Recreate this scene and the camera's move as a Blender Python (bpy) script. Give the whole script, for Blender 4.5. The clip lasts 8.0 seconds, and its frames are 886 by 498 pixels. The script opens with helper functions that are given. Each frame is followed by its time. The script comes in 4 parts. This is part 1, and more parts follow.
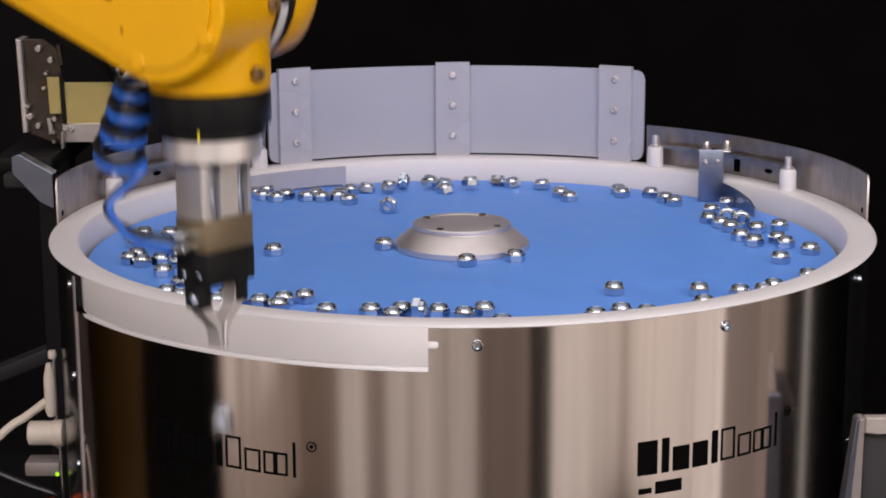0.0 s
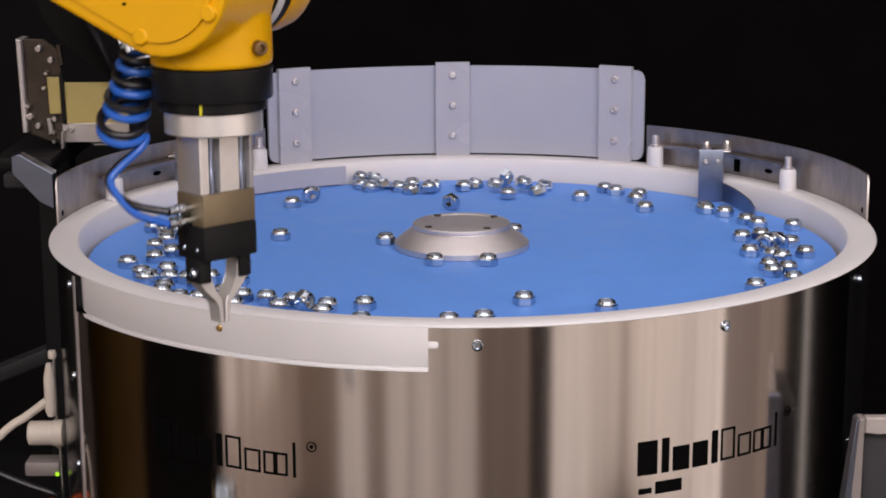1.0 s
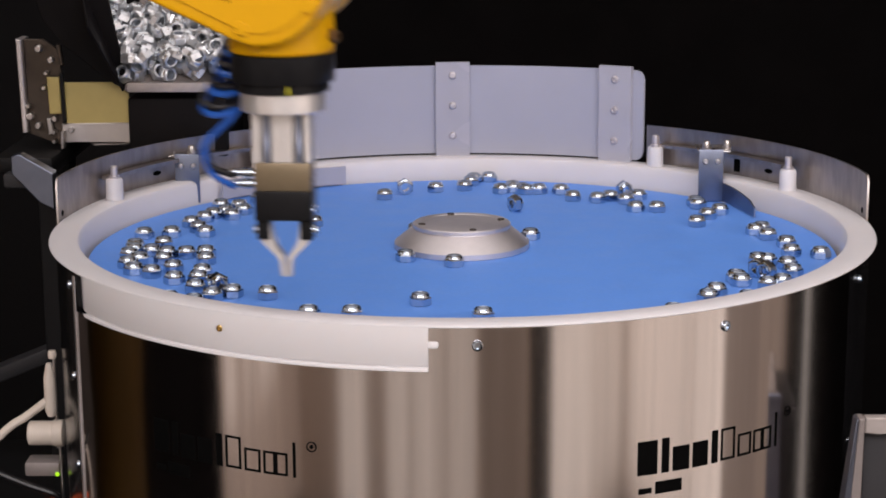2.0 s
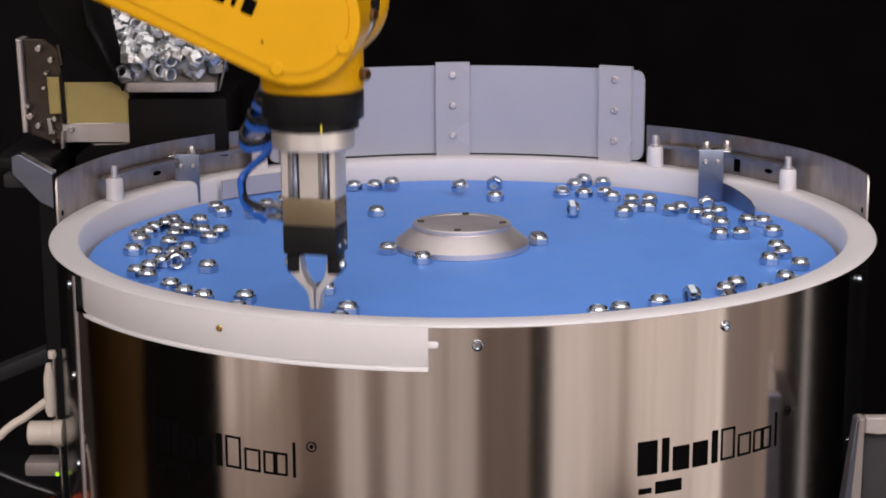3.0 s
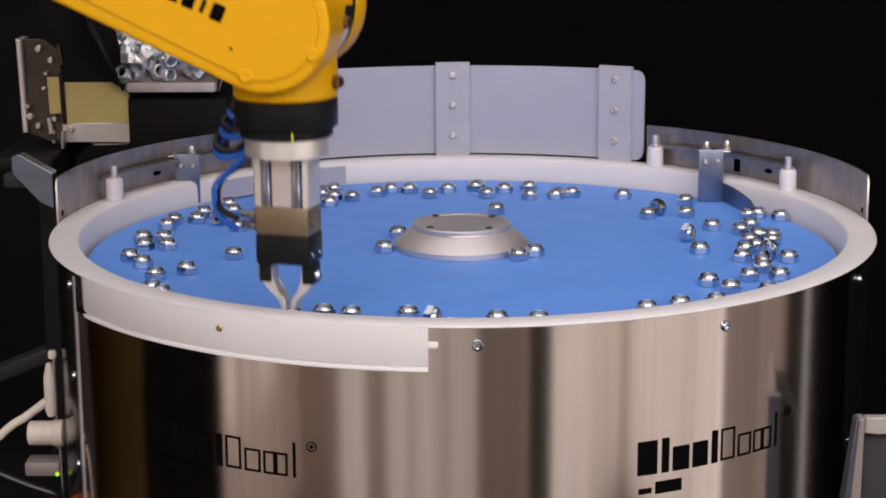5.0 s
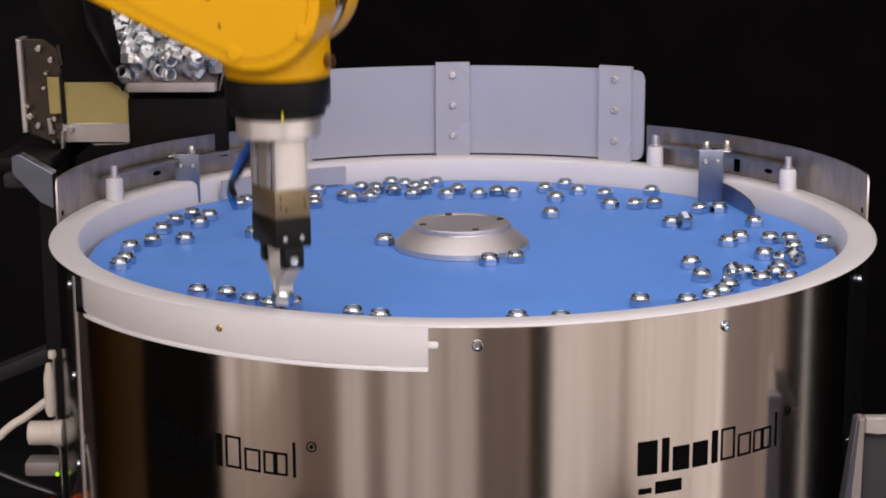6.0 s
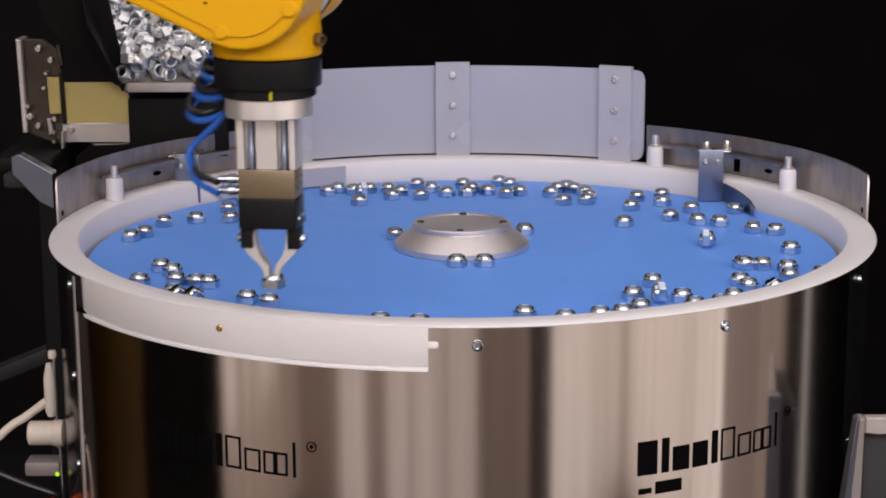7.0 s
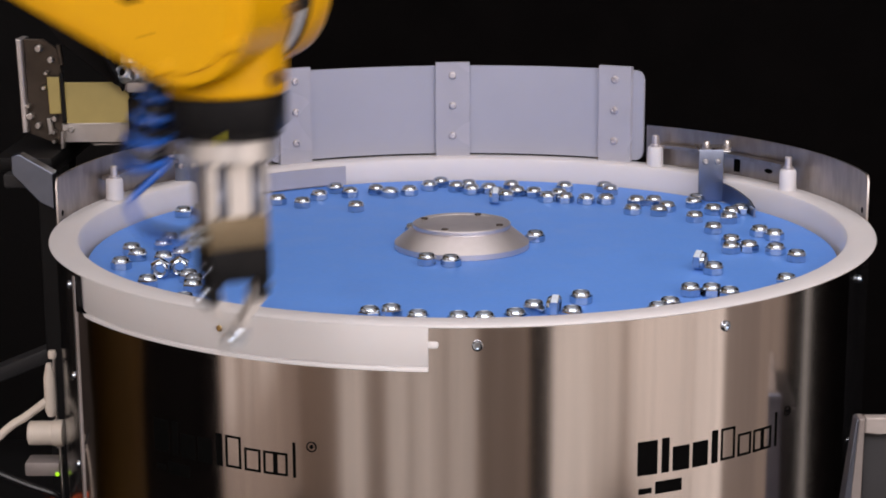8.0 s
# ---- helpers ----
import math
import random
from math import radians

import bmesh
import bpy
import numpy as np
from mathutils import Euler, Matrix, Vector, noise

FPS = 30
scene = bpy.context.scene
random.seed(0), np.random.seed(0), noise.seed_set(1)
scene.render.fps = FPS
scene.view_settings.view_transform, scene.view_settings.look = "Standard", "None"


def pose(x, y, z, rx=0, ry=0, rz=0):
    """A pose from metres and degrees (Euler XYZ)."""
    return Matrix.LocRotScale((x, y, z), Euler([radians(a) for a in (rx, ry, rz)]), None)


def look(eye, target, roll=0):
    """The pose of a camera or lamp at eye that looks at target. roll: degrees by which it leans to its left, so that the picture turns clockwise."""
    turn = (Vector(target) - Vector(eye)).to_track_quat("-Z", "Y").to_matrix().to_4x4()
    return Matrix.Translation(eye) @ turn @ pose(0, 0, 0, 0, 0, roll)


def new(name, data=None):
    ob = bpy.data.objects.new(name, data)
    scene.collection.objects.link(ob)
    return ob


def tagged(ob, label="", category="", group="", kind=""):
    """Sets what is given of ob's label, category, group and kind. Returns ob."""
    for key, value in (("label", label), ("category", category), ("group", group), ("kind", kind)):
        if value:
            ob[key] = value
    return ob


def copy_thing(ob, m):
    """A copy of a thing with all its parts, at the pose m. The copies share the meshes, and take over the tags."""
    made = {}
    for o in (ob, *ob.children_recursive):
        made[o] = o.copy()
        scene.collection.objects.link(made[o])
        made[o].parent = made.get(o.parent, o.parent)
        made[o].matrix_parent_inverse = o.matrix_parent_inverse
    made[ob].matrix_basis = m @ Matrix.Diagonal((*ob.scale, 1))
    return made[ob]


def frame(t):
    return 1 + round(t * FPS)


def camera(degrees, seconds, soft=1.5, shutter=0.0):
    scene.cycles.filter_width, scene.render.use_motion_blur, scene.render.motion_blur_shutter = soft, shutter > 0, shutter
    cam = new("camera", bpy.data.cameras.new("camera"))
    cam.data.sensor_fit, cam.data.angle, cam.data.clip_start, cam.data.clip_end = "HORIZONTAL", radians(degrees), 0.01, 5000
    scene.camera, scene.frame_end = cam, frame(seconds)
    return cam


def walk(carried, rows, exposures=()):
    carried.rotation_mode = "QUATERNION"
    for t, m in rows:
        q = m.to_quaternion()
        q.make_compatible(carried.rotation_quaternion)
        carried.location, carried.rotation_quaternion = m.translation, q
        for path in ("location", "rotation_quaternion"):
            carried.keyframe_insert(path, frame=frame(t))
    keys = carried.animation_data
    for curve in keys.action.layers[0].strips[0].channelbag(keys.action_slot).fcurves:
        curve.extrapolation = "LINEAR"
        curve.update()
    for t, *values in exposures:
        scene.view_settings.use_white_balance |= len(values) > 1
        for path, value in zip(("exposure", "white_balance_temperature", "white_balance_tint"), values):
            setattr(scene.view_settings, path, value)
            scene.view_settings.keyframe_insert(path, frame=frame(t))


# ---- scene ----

# ---------------- camera ----------------
cam = camera(26.86, 8.0, soft=1.8, shutter=0.42)
EYE = Vector((-0.0021, -1.3482, 1.3786))
VIEW = look(EYE, EYE + Vector((-0.0086, 0.9762, -0.2169)), -0.316)
walk(cam, [(0.0, VIEW), (8.0, VIEW)])

# ---------------- world and lights ----------------
RIM = 1.10          # top of the white rim
DISC = 1.0808       # top of the blue disc
world = bpy.data.worlds.new("world")
scene.world = world
world.use_nodes = True
world.node_tree.nodes["Background"].inputs[0].default_value = (0.9, 0.95, 1.0, 1)
world.node_tree.nodes["Background"].inputs[1].default_value = 0.02
scene.view_settings.exposure = -0.11


def area_lamp(name, x, y, z, sx, sy, power, colour, target):
    data = bpy.data.lights.new(name, "AREA")
    data.shape, data.size, data.size_y, data.energy, data.color = "RECTANGLE", sx, sy, power, colour
    ob = new(name, data)
    ob.matrix_world = look((x, y, z), target)
    return ob


WARM = (1.0, 0.93, 0.955)
# unseen soft lights: a key added in front for upright faces, and one overhead
area_lamp("unseen_soft_light", 0.1, -2.0, 2.15, 2.8, 0.8, 45, WARM, (0, -0.2, 1.0))
area_lamp("unseen_soft_light", 0.0, 0.0, 2.5, 1.6, 1.6, 9.5, (1.0, 0.93, 0.93), (0, 0, 0))
# unseen fill lamp added high in the west to brighten the gripper
area_lamp("gripper_fill_light", -1.885, -0.35, 1.85, 1.5, 0.8, 2.6, (1.0, 0.9, 0.84), (0, -0.35, 1.85))
# unseen tall lamps, added where bright bands are to show in the steel drum
TALL = (
    (-1.885, -1.10, 0.13, 90, 0.46), (-1.885, -1.34, 0.10, 90, 0.34), (-1.885, -1.62, 0.28, 90, 0.37), (-1.12, -2.185, 0.34, 0, 0.42), (-0.62, -2.185, 0.22, 0, 0.41), (-0.33, -2.185, 0.24, 0, 0.41),
    (-0.01, -2.185, 0.26, 0, 0.33), (1.13, -2.185, 0.52, 0, 0.60), (1.63, -2.185, 0.42, 0, 0.42), (1.885, -1.62, 0.96, -90, 0.47), (1.885, -0.98, 0.28, -90, 0.56), (1.885, -0.80, 0.07, -90, 0.80), (1.885, 0.29, 0.10, -90, 0.42),
)
for x, y, w, turn, radiance in TALL:
    low = 0.40 if x < -1.8 else 0.10
    h = 2.3 - low
    z = low + h / 2
    area_lamp("band_light", x, y, z, w, h, math.pi * w * h * radiance, (1.0, 0.90, 0.85), (x, 0, z) if turn == 0 else (0, y, z))


# ---------------- materials ----------------
def mat(name, colour, rough=0.5, metal=0.0, spread=0.12, scale=40.0, bump=0.0, rough_spread=0.08, stretch=(1, 1, 1),
        stain=0.0, transmission=0.0, alpha_colour=None, coat=0.0, glow=0.0, gloss=0.5, depth=0.0):
    m = bpy.data.materials.new(name)
    m.use_nodes = True
    t = m.node_tree
    n, link = t.nodes, t.links.new
    b = n["Principled BSDF"]
    b.inputs["Metallic"].default_value = metal
    b.inputs["Transmission Weight"].default_value = transmission
    b.inputs["Coat Weight"].default_value = coat
    b.inputs["Specular IOR Level"].default_value = gloss
    co = n.new("ShaderNodeTexCoord")
    mp = n.new("ShaderNodeMapping")
    mp.inputs["Scale"].default_value = stretch
    link(co.outputs["Object"], mp.inputs["Vector"])
    fine = n.new("ShaderNodeTexNoise")
    fine.inputs["Scale"].default_value, fine.inputs["Detail"].default_value = scale, 5
    link(mp.outputs["Vector"], fine.inputs["Vector"])
    big = n.new("ShaderNodeTexNoise")
    big.inputs["Scale"].default_value, big.inputs["Detail"].default_value = scale / 9, 3
    link(mp.outputs["Vector"], big.inputs["Vector"])
    mix = n.new("ShaderNodeMath")
    mix.operation = "MULTIPLY_ADD"
    mix.inputs[1].default_value = 0.5
    half = n.new("ShaderNodeMath")
    half.operation = "MULTIPLY"
    half.inputs[1].default_value = 0.5
    link(big.outputs[0], half.inputs[0])
    link(fine.outputs[0], mix.inputs[0])
    link(half.outputs[0], mix.inputs[2])
    ramp = n.new("ShaderNodeValToRGB")
    c = ramp.color_ramp
    c.elements[0].position, c.elements[1].position = 0.3, 0.7
    c.elements[0].color = tuple(max(0.0, v * (1 - spread)) for v in colour) + (1,)
    c.elements[1].color = tuple(min(1.0, v * (1 + spread)) for v in colour) + (1,)
    link(mix.outputs[0], ramp.inputs[0])
    link(ramp.outputs[0], b.inputs["Base Color"])
    rr = n.new("ShaderNodeMapRange")
    rr.inputs["From Min"].default_value, rr.inputs["From Max"].default_value = 0.3, 0.7
    rr.inputs["To Min"].default_value, rr.inputs["To Max"].default_value = max(0.02, rough - rough_spread), min(1, rough + rough_spread)
    link(big.outputs[0], rr.inputs["Value"])
    link(rr.outputs[0], b.inputs["Roughness"])
    if bump:
        bp = n.new("ShaderNodeBump")
        bp.inputs["Strength"].default_value, bp.inputs["Distance"].default_value = bump, 0.0006
        link(fine.outputs[0], bp.inputs["Height"])
        link(bp.outputs[0], b.inputs["Normal"])
    if depth:
        b.inputs["Subsurface Weight"].default_value = 0.35
        b.inputs["Subsurface Radius"].default_value = (1.0, 0.9, 0.85)
        b.inputs["Subsurface Scale"].default_value = depth
    if glow:
        b.inputs["Emission Color"].default_value = (*colour, 1)
        b.inputs["Emission Strength"].default_value = glow
    return m


# upright colour streaks stand in for fine reflections of the surroundings
STEEL = mat("brushed_steel", (0.63, 0.58, 0.555), 0.12, 1.0, 0.10, 12, 0.0, 0.04, (14, 14, 0.35))
SHEET = mat("bright_sheet_steel", (0.6, 0.58, 0.57), 0.3, 1.0, 0.1, 60, 0.08, 0.1)
CHROME = mat("zinc_plated_steel", (0.53, 0.60, 0.69), 0.13, 1.0, 0.15, 300, 0.05, 0.07)
ZINC = mat("dull_zinc_plating", (0.76, 0.79, 0.82), 0.34, 0.85, 0.15, 200, 0.1, 0.12)
WORN_SHEET = mat("worn_grey_sheet", (0.28, 0.25, 0.24), 0.5, 0.3, 0.2, 40, 0.08, 0.12)
PALE_STEEL = mat("scuffed_pale_steel", (0.46, 0.42, 0.40), 0.5, 0.25, 0.35, 45, 0.1, 0.15)
# base white raised above the rim's, for light that passes through the plastic
MILKY = mat("milky_polyethylene", (0.79, 0.78, 0.79), 0.4, 0.0, 0.02, 20, 0.03, depth=0.006)
# dark brown base colour stands in for the plate's dark reflections
DARK_STEEL = mat("dark_brown_steel", (0.085, 0.07, 0.058), 0.38, 0.85, 0.35, 60, 0.1, 0.15)
ALUMINIUM = mat("turned_aluminium", (0.72, 0.69, 0.70), 0.5, 1.0, 0.06, 150, 0.06, 0.08)
GRIPPER_ALU = mat("bright_anodised_aluminium", (0.86, 0.845, 0.835), 0.36, 0.78, 0.05, 150, 0.05, 0.06)
BRONZE = mat("bronze_anodised_aluminium", (0.24, 0.19, 0.12), 0.42, 0.6, 0.08, 200, 0.05)
BLACK = mat("black_anodised_metal", (0.011, 0.011, 0.012), 0.36, 0.0, 0.3, 120, 0.05, gloss=0.14)
MATT_BLACK = mat("matt_black_paint", (0.01, 0.01, 0.011), 0.6, 0.0, 0.3, 30, 0.05, gloss=0.2)
WHITE = mat("white_polyethylene", (0.735, 0.725, 0.75), 0.42, 0.0, 0.025, 25, 0.04, depth=0.008)
FROST = mat("frosted_plastic_sheet", (0.42, 0.435, 0.52), 0.38, 0.0, 0.04, 22, 0.04)
STRAP = mat("clear_plastic_strip", (0.45, 0.455, 0.525), 0.25, 0.0, 0.04, 40, 0.0)
BLUE = mat("blue_disc_coating", (0.118, 0.312, 0.86), 0.55, 0.0, 0.05, 260, 0.1)
YELLOW = mat("yellow_robot_paint", (0.71, 0.372, 0.003), 0.36, 0.0, 0.05, 20, 0.05, coat=0.05, gloss=0.25)
HOSE_BLUE = mat("blue_hose", (0.02, 0.11, 0.48), 0.3, 0.0, 0.1, 200)
HOSE_BLACK = mat("black_hose", (0.007, 0.007, 0.009), 0.35, 0.0, 0.2, 200)
# for lettering, and for the shade painted into holes and slots
FLAT_BLACK = mat("flat_black", (0.003, 0.003, 0.003), 0.7, 0.0, 0.2, 100, gloss=0.02)
# brown mottling in the colour stands in for dark reflections on the fence
FENCE = mat("mottled_fence_steel", (0.40, 0.365, 0.345), 0.36, 1.0, 0.32, 110, 0.06, 0.12, (1, 1, 0.35))
CABLE = mat("cream_cable_plastic", (0.70, 0.63, 0.55), 0.45, 0.0, 0.06, 90)
YELLOW_PLATE = mat("pale_yellow_plastic", (0.50, 0.41, 0.15), 0.4, 0.0, 0.14, 40)
# robot yellow darkened in its colour, to keep its reflection in the drum dim
DIM_YELLOW = mat("dimmed_yellow_paint", (0.040, 0.020, 0.0015), 0.6, 0.0, 0.2, 8, 0.05, gloss=0.2)
ORANGE = mat("orange_cable", (0.7, 0.1, 0.015), 0.4, 0.0, 0.1, 60)
MARK = mat("yellow_marker_paint", (0.75, 0.7, 0.02), 0.5, 0.0, 0.1, 300)
LED = mat("green_signal_light", (0.45, 0.9, 0.02), 0.4, 0.0, 0.05, 100, glow=0.6)
FINGER = mat("pale_machined_steel", (0.72, 0.70, 0.69), 0.5, 0.75, 0.06, 200, 0.04)
BOLT = mat("dull_brown_steel", (0.22, 0.14, 0.07), 0.4, 0.9, 0.15, 200)
BRASS = mat("brass", (0.62, 0.42, 0.15), 0.3, 1.0, 0.1, 200)
NYLON = mat("nylon_insert", (0.30, 0.33, 0.38), 0.4, 0.0, 0.08, 300)
# dull steel, its base darkened and tinted blue for the disc it reflects
BRACKET = mat("dull_bracket_steel", (0.22, 0.25, 0.33), 0.33, 1.0, 0.1, 80, 0.05)
LABEL = mat("pale_label", (0.6, 0.62, 0.66), 0.4, 0.0, 0.05, 80)
CURTAIN = mat("black_curtain", (0.0062, 0.0055, 0.0057), 0.9, 0.0, 0.3, 10, 0.1, gloss=0.02)
PALER_BACKDROP = mat("paler_backdrop", (0.010, 0.0095, 0.010), 0.8, 0.0, 0.2, 6, 0.05, gloss=0.1)
ROOM = mat("warm_painted_wall", (0.72, 0.62, 0.54), 0.8, 0.0, 0.04, 6, 0.05)
# wall tones set for the bands mirrored in the steel
BROWN_WALL = mat("brown_band_wall", (0.17, 0.14, 0.125), 0.8, 0.0, 0.12, 6, 0.05)
BAND_WALL = mat("toned_band_wall", (0.54, 0.47, 0.42), 0.8, 0.0, 0.1, 6, 0.05)
RAIL = mat("dark_grey_paint", (0.035, 0.035, 0.038), 0.5, 0.0, 0.15, 30, gloss=0.3)
GLOSS_BLACK = mat("gloss_black_sheet", (0.008, 0.008, 0.009), 0.2, 0.0, 0.3, 25, 0.03)
HOPPER = mat("black_coated_sheet", (0.010, 0.009, 0.0095), 0.5, 0.0, 0.3, 25, 0.05, gloss=0.07)
FLOOR = mat("grey_floor", (0.12, 0.11, 0.1), 0.6, 0.0, 0.15, 12, 0.1)


# ---------------- mesh helpers ----------------
def part(name, bm, material, parent=None, label="", smooth=True, at=None):
    bmesh.ops.recalc_face_normals(bm, faces=bm.faces)
    me = bpy.data.meshes.new(name)
    bm.to_mesh(me)
    bm.free()
    me.materials.append(material)
    if smooth:
        me.polygons.foreach_set("use_smooth", [True] * len(me.polygons))
        me.set_sharp_from_angle(angle=radians(35))
    ob = new(name, me)
    if parent:
        ob.parent = parent
    if at is not None:
        ob.matrix_basis = at
    return tagged(ob, label)


def thing(name, label, category, group="", kind="", at=None):
    ob = tagged(new(name), label, category, group, kind)
    ob.empty_display_size = 0.02
    if at is not None:
        ob.matrix_basis = at
    return ob


def arc(profile, a0=0.0, a1=360.0, n=96, bm=None):
    """Sweep a closed (radius, height) outline round the z axis."""
    bm = bm or bmesh.new()
    closed = abs(a1 - a0) >= 359.9
    rings = []
    for i in range(n if closed else n + 1):
        a = radians(a0 + (a1 - a0) * i / n)
        rings.append([bm.verts.new((r * math.cos(a), r * math.sin(a), z)) for r, z in profile])
    m = len(profile)
    for i in range(n):
        p, q = rings[i], rings[(i + 1) % len(rings)]
        for k in range(m):
            quad = [p[k], q[k], q[(k + 1) % m], p[(k + 1) % m]]
            bm.faces.new(quad)
    if not closed:
        bm.faces.new(rings[0])
        bm.faces.new(rings[-1])
    return bm


def lathe(profile, n=32, bm=None, m=None):
    """A solid of revolution; the profile runs from the axis round to the axis."""
    bm = bm or bmesh.new()
    made, rings = [], []
    for r, z in profile:
        if r < 1e-6:
            rings.append([bm.verts.new((0, 0, z))])
        else:
            rings.append([bm.verts.new((r * math.cos(2 * math.pi * i / n), r * math.sin(2 * math.pi * i / n), z)) for i in range(n)])
        made += rings[-1]
    for p, q in zip(rings, rings[1:]):
        for i in range(n):
            j = (i + 1) % n
            ring = [p[i % len(p)], p[j % len(p)], q[j % len(q)], q[i % len(q)]]
            ring = list(dict.fromkeys(ring))
            if len(ring) > 2:
                bm.faces.new(ring)
    if m is not None:
        bmesh.ops.transform(bm, matrix=m, verts=made)
    return bm


def box(sx, sy, sz, x=0, y=0, z=0, bevel=0.0, bm=None, turn=None, segments=2):
    """A box of full size sx, sy, sz about x, y, z, with rounded edges."""
    b = bmesh.new()
    bmesh.ops.create_cube(b, size=1, matrix=Matrix.Diagonal((sx, sy, sz, 1)))
    if bevel:
        bmesh.ops.bevel(b, geom=b.edges[:], offset=bevel, segments=segments, affect="EDGES", profile=0.5)
    bmesh.ops.transform(b, matrix=Matrix.Translation((x, y, z)) @ (turn or Matrix()), verts=b.verts)
    return merge(bm, b)


def merge(bm, b):
    if bm is None:
        return b
    me = bpy.data.meshes.new("scratch")
    b.to_mesh(me)
    b.free()
    bm.from_mesh(me)
    bpy.data.meshes.remove(me)
    return bm


def extrude(outline, depth, bevel=0.0, m=None, bm=None, segments=3):
    """Extrude an outline in the xz plane along y, centred, with rounded rims."""
    b = bmesh.new()
    front = [b.verts.new((x, -depth / 2, z)) for x, z in outline]
    back = [b.verts.new((x, depth / 2, z)) for x, z in outline]
    f0, f1 = b.faces.new(front), b.faces.new(back)
    for i in range(len(outline)):
        j = (i + 1) % len(outline)
        b.faces.new((front[i], front[j], back[j], back[i]))
    if bevel:
        rim = [e for e in b.edges if e in f0.edges or e in f1.edges]
        bmesh.ops.bevel(b, geom=list(set(rim)), offset=bevel, segments=segments, affect="EDGES", profile=0.5)
    if m is not None:
        bmesh.ops.transform(b, matrix=m, verts=b.verts)
    return merge(bm, b)


def tube(points, radius, n=10, bm=None):
    """A round hose along a list of points."""
    bm = bm or bmesh.new()
    pts = [Vector(p) for p in points]
    rings, side = [], Vector((0.31, 0.87, 0.38))
    for i, p in enumerate(pts):
        d = (pts[min(i + 1, len(pts) - 1)] - pts[max(i - 1, 0)]).normalized()
        side = (side - d * side.dot(d)).normalized()
        u = d.cross(side)
        rings.append([bm.verts.new(p + radius * (side * math.cos(2 * math.pi * k / n) + u * math.sin(2 * math.pi * k / n))) for k in range(n)])
    for p, q in zip(rings, rings[1:]):
        for k in range(n):
            bm.faces.new((p[k], p[(k + 1) % n], q[(k + 1) % n], q[k]))
    bm.faces.new(rings[0])
    bm.faces.new(rings[-1])
    return bm


def smooth_line(points, steps=8):
    """Catmull-Rom through the points."""
    p = [Vector(v) for v in points]
    p = [2 * p[0] - p[1]] + p + [2 * p[-1] - p[-2]]
    out = []
    for i in range(1, len(p) - 2):
        for s in range(steps):
            u = s / steps
            out.append(0.5 * (2 * p[i] + (p[i + 1] - p[i - 1]) * u + (2 * p[i - 1] - 5 * p[i] + 4 * p[i + 1] - p[i + 2]) * u * u
                              + (3 * p[i] - p[i - 1] - 3 * p[i + 1] + p[i + 2]) * u ** 3))
    return out + [p[-2]]


def screw_mesh(r=0.0035, h=0.0022):
    """A button-head socket screw whose axis is z."""
    return lathe([(0, 0.35 * h), (0.42 * r, 0.35 * h), (0.46 * r, h), (0.75 * r, 0.93 * h), (0.95 * r, 0.6 * h), (r, 0.1 * h), (r, -h), (0, -h)], 14)


def around(a, r, z, out=True):
    """A pose on a drum of radius r at angle a whose z axis points outwards (or inwards)."""
    m = Matrix.Translation((r * math.cos(radians(a)), r * math.sin(radians(a)), z))
    return m @ Matrix.Rotation(radians(a), 4, "Z") @ Matrix.Rotation(radians(90 if out else -90), 4, "Y")


# ---------------- the room ----------------
def wall(name, sx, sy, sz, x, y, z, material, label):
    return tagged(part(name, box(sx, sy, sz, x, y, z), material, smooth=False), label, "wall", kind="structure")


tagged(part("floor", box(4.2, 4.6, 0.1, 0, -0.1, -0.05), FLOOR, smooth=False), "plain grey floor of the dim booth", "floor", kind="structure")
tagged(part("ceiling", box(4.2, 4.6, 0.1, 0, -0.1, 2.65), ROOM, smooth=False), "plain painted ceiling of the booth", "ceiling", kind="structure")
# this length of the backdrop has a slightly paler tone
wall("wall_north_1", 1.34, 0.1, 2.6, -1.23, 2.05, 1.3, PALER_BACKDROP, "backdrop wall length, slightly paler than the rest")
wall("wall_north_2", 2.46, 0.1, 2.6, 0.67, 2.05, 1.3, CURTAIN, "black backdrop wall behind the feeder")
wall("wall_south_1", 2.06, 0.1, 2.6, -0.87, -2.25, 1.3, ROOM, "warm painted wall of the booth")
# unseen strips among the plain walls, toned to stripe the drum's reflection
wall("wall_south_2", 0.41, 0.1, 2.6, 0.365, -2.25, 1.3, BAND_WALL, "unseen wall strip toned for a darker band in the steel")
wall("wall_south_3", 0.07, 0.1, 2.6, 0.605, -2.25, 1.3, ROOM, "narrow unseen wall strip added for a bright line in the steel")
wall("wall_south_4", 0.22, 0.1, 2.6, 0.75, -2.25, 1.3, CURTAIN, "unseen black wall strip added for a dark band in the steel")
wall("wall_south_5", 1.04, 0.1, 2.6, 1.38, -2.25, 1.3, ROOM, "warm painted wall of the booth")
wall("wall_east_1", 0.1, 1.46, 2.6, 1.95, -1.47, 1.3, ROOM, "warm painted wall of the booth")
wall("wall_east_2", 0.1, 0.39, 2.6, 1.95, -0.545, 1.3, BAND_WALL, "unseen wall strip toned for a darker band in the steel")
wall("wall_east_3", 0.1, 0.33, 2.6, 1.95, -0.185, 1.3, ROOM, "painted wall of the booth")
wall("wall_east_4", 0.1, 2.02, 2.6, 1.95, 0.99, 1.3, CURTAIN, "unseen wall length kept black for a dark band in the steel")
wall("wall_west_1", 0.1, 1.22, 2.6, -1.95, -1.59, 1.3, ROOM, "warm painted wall of the booth")
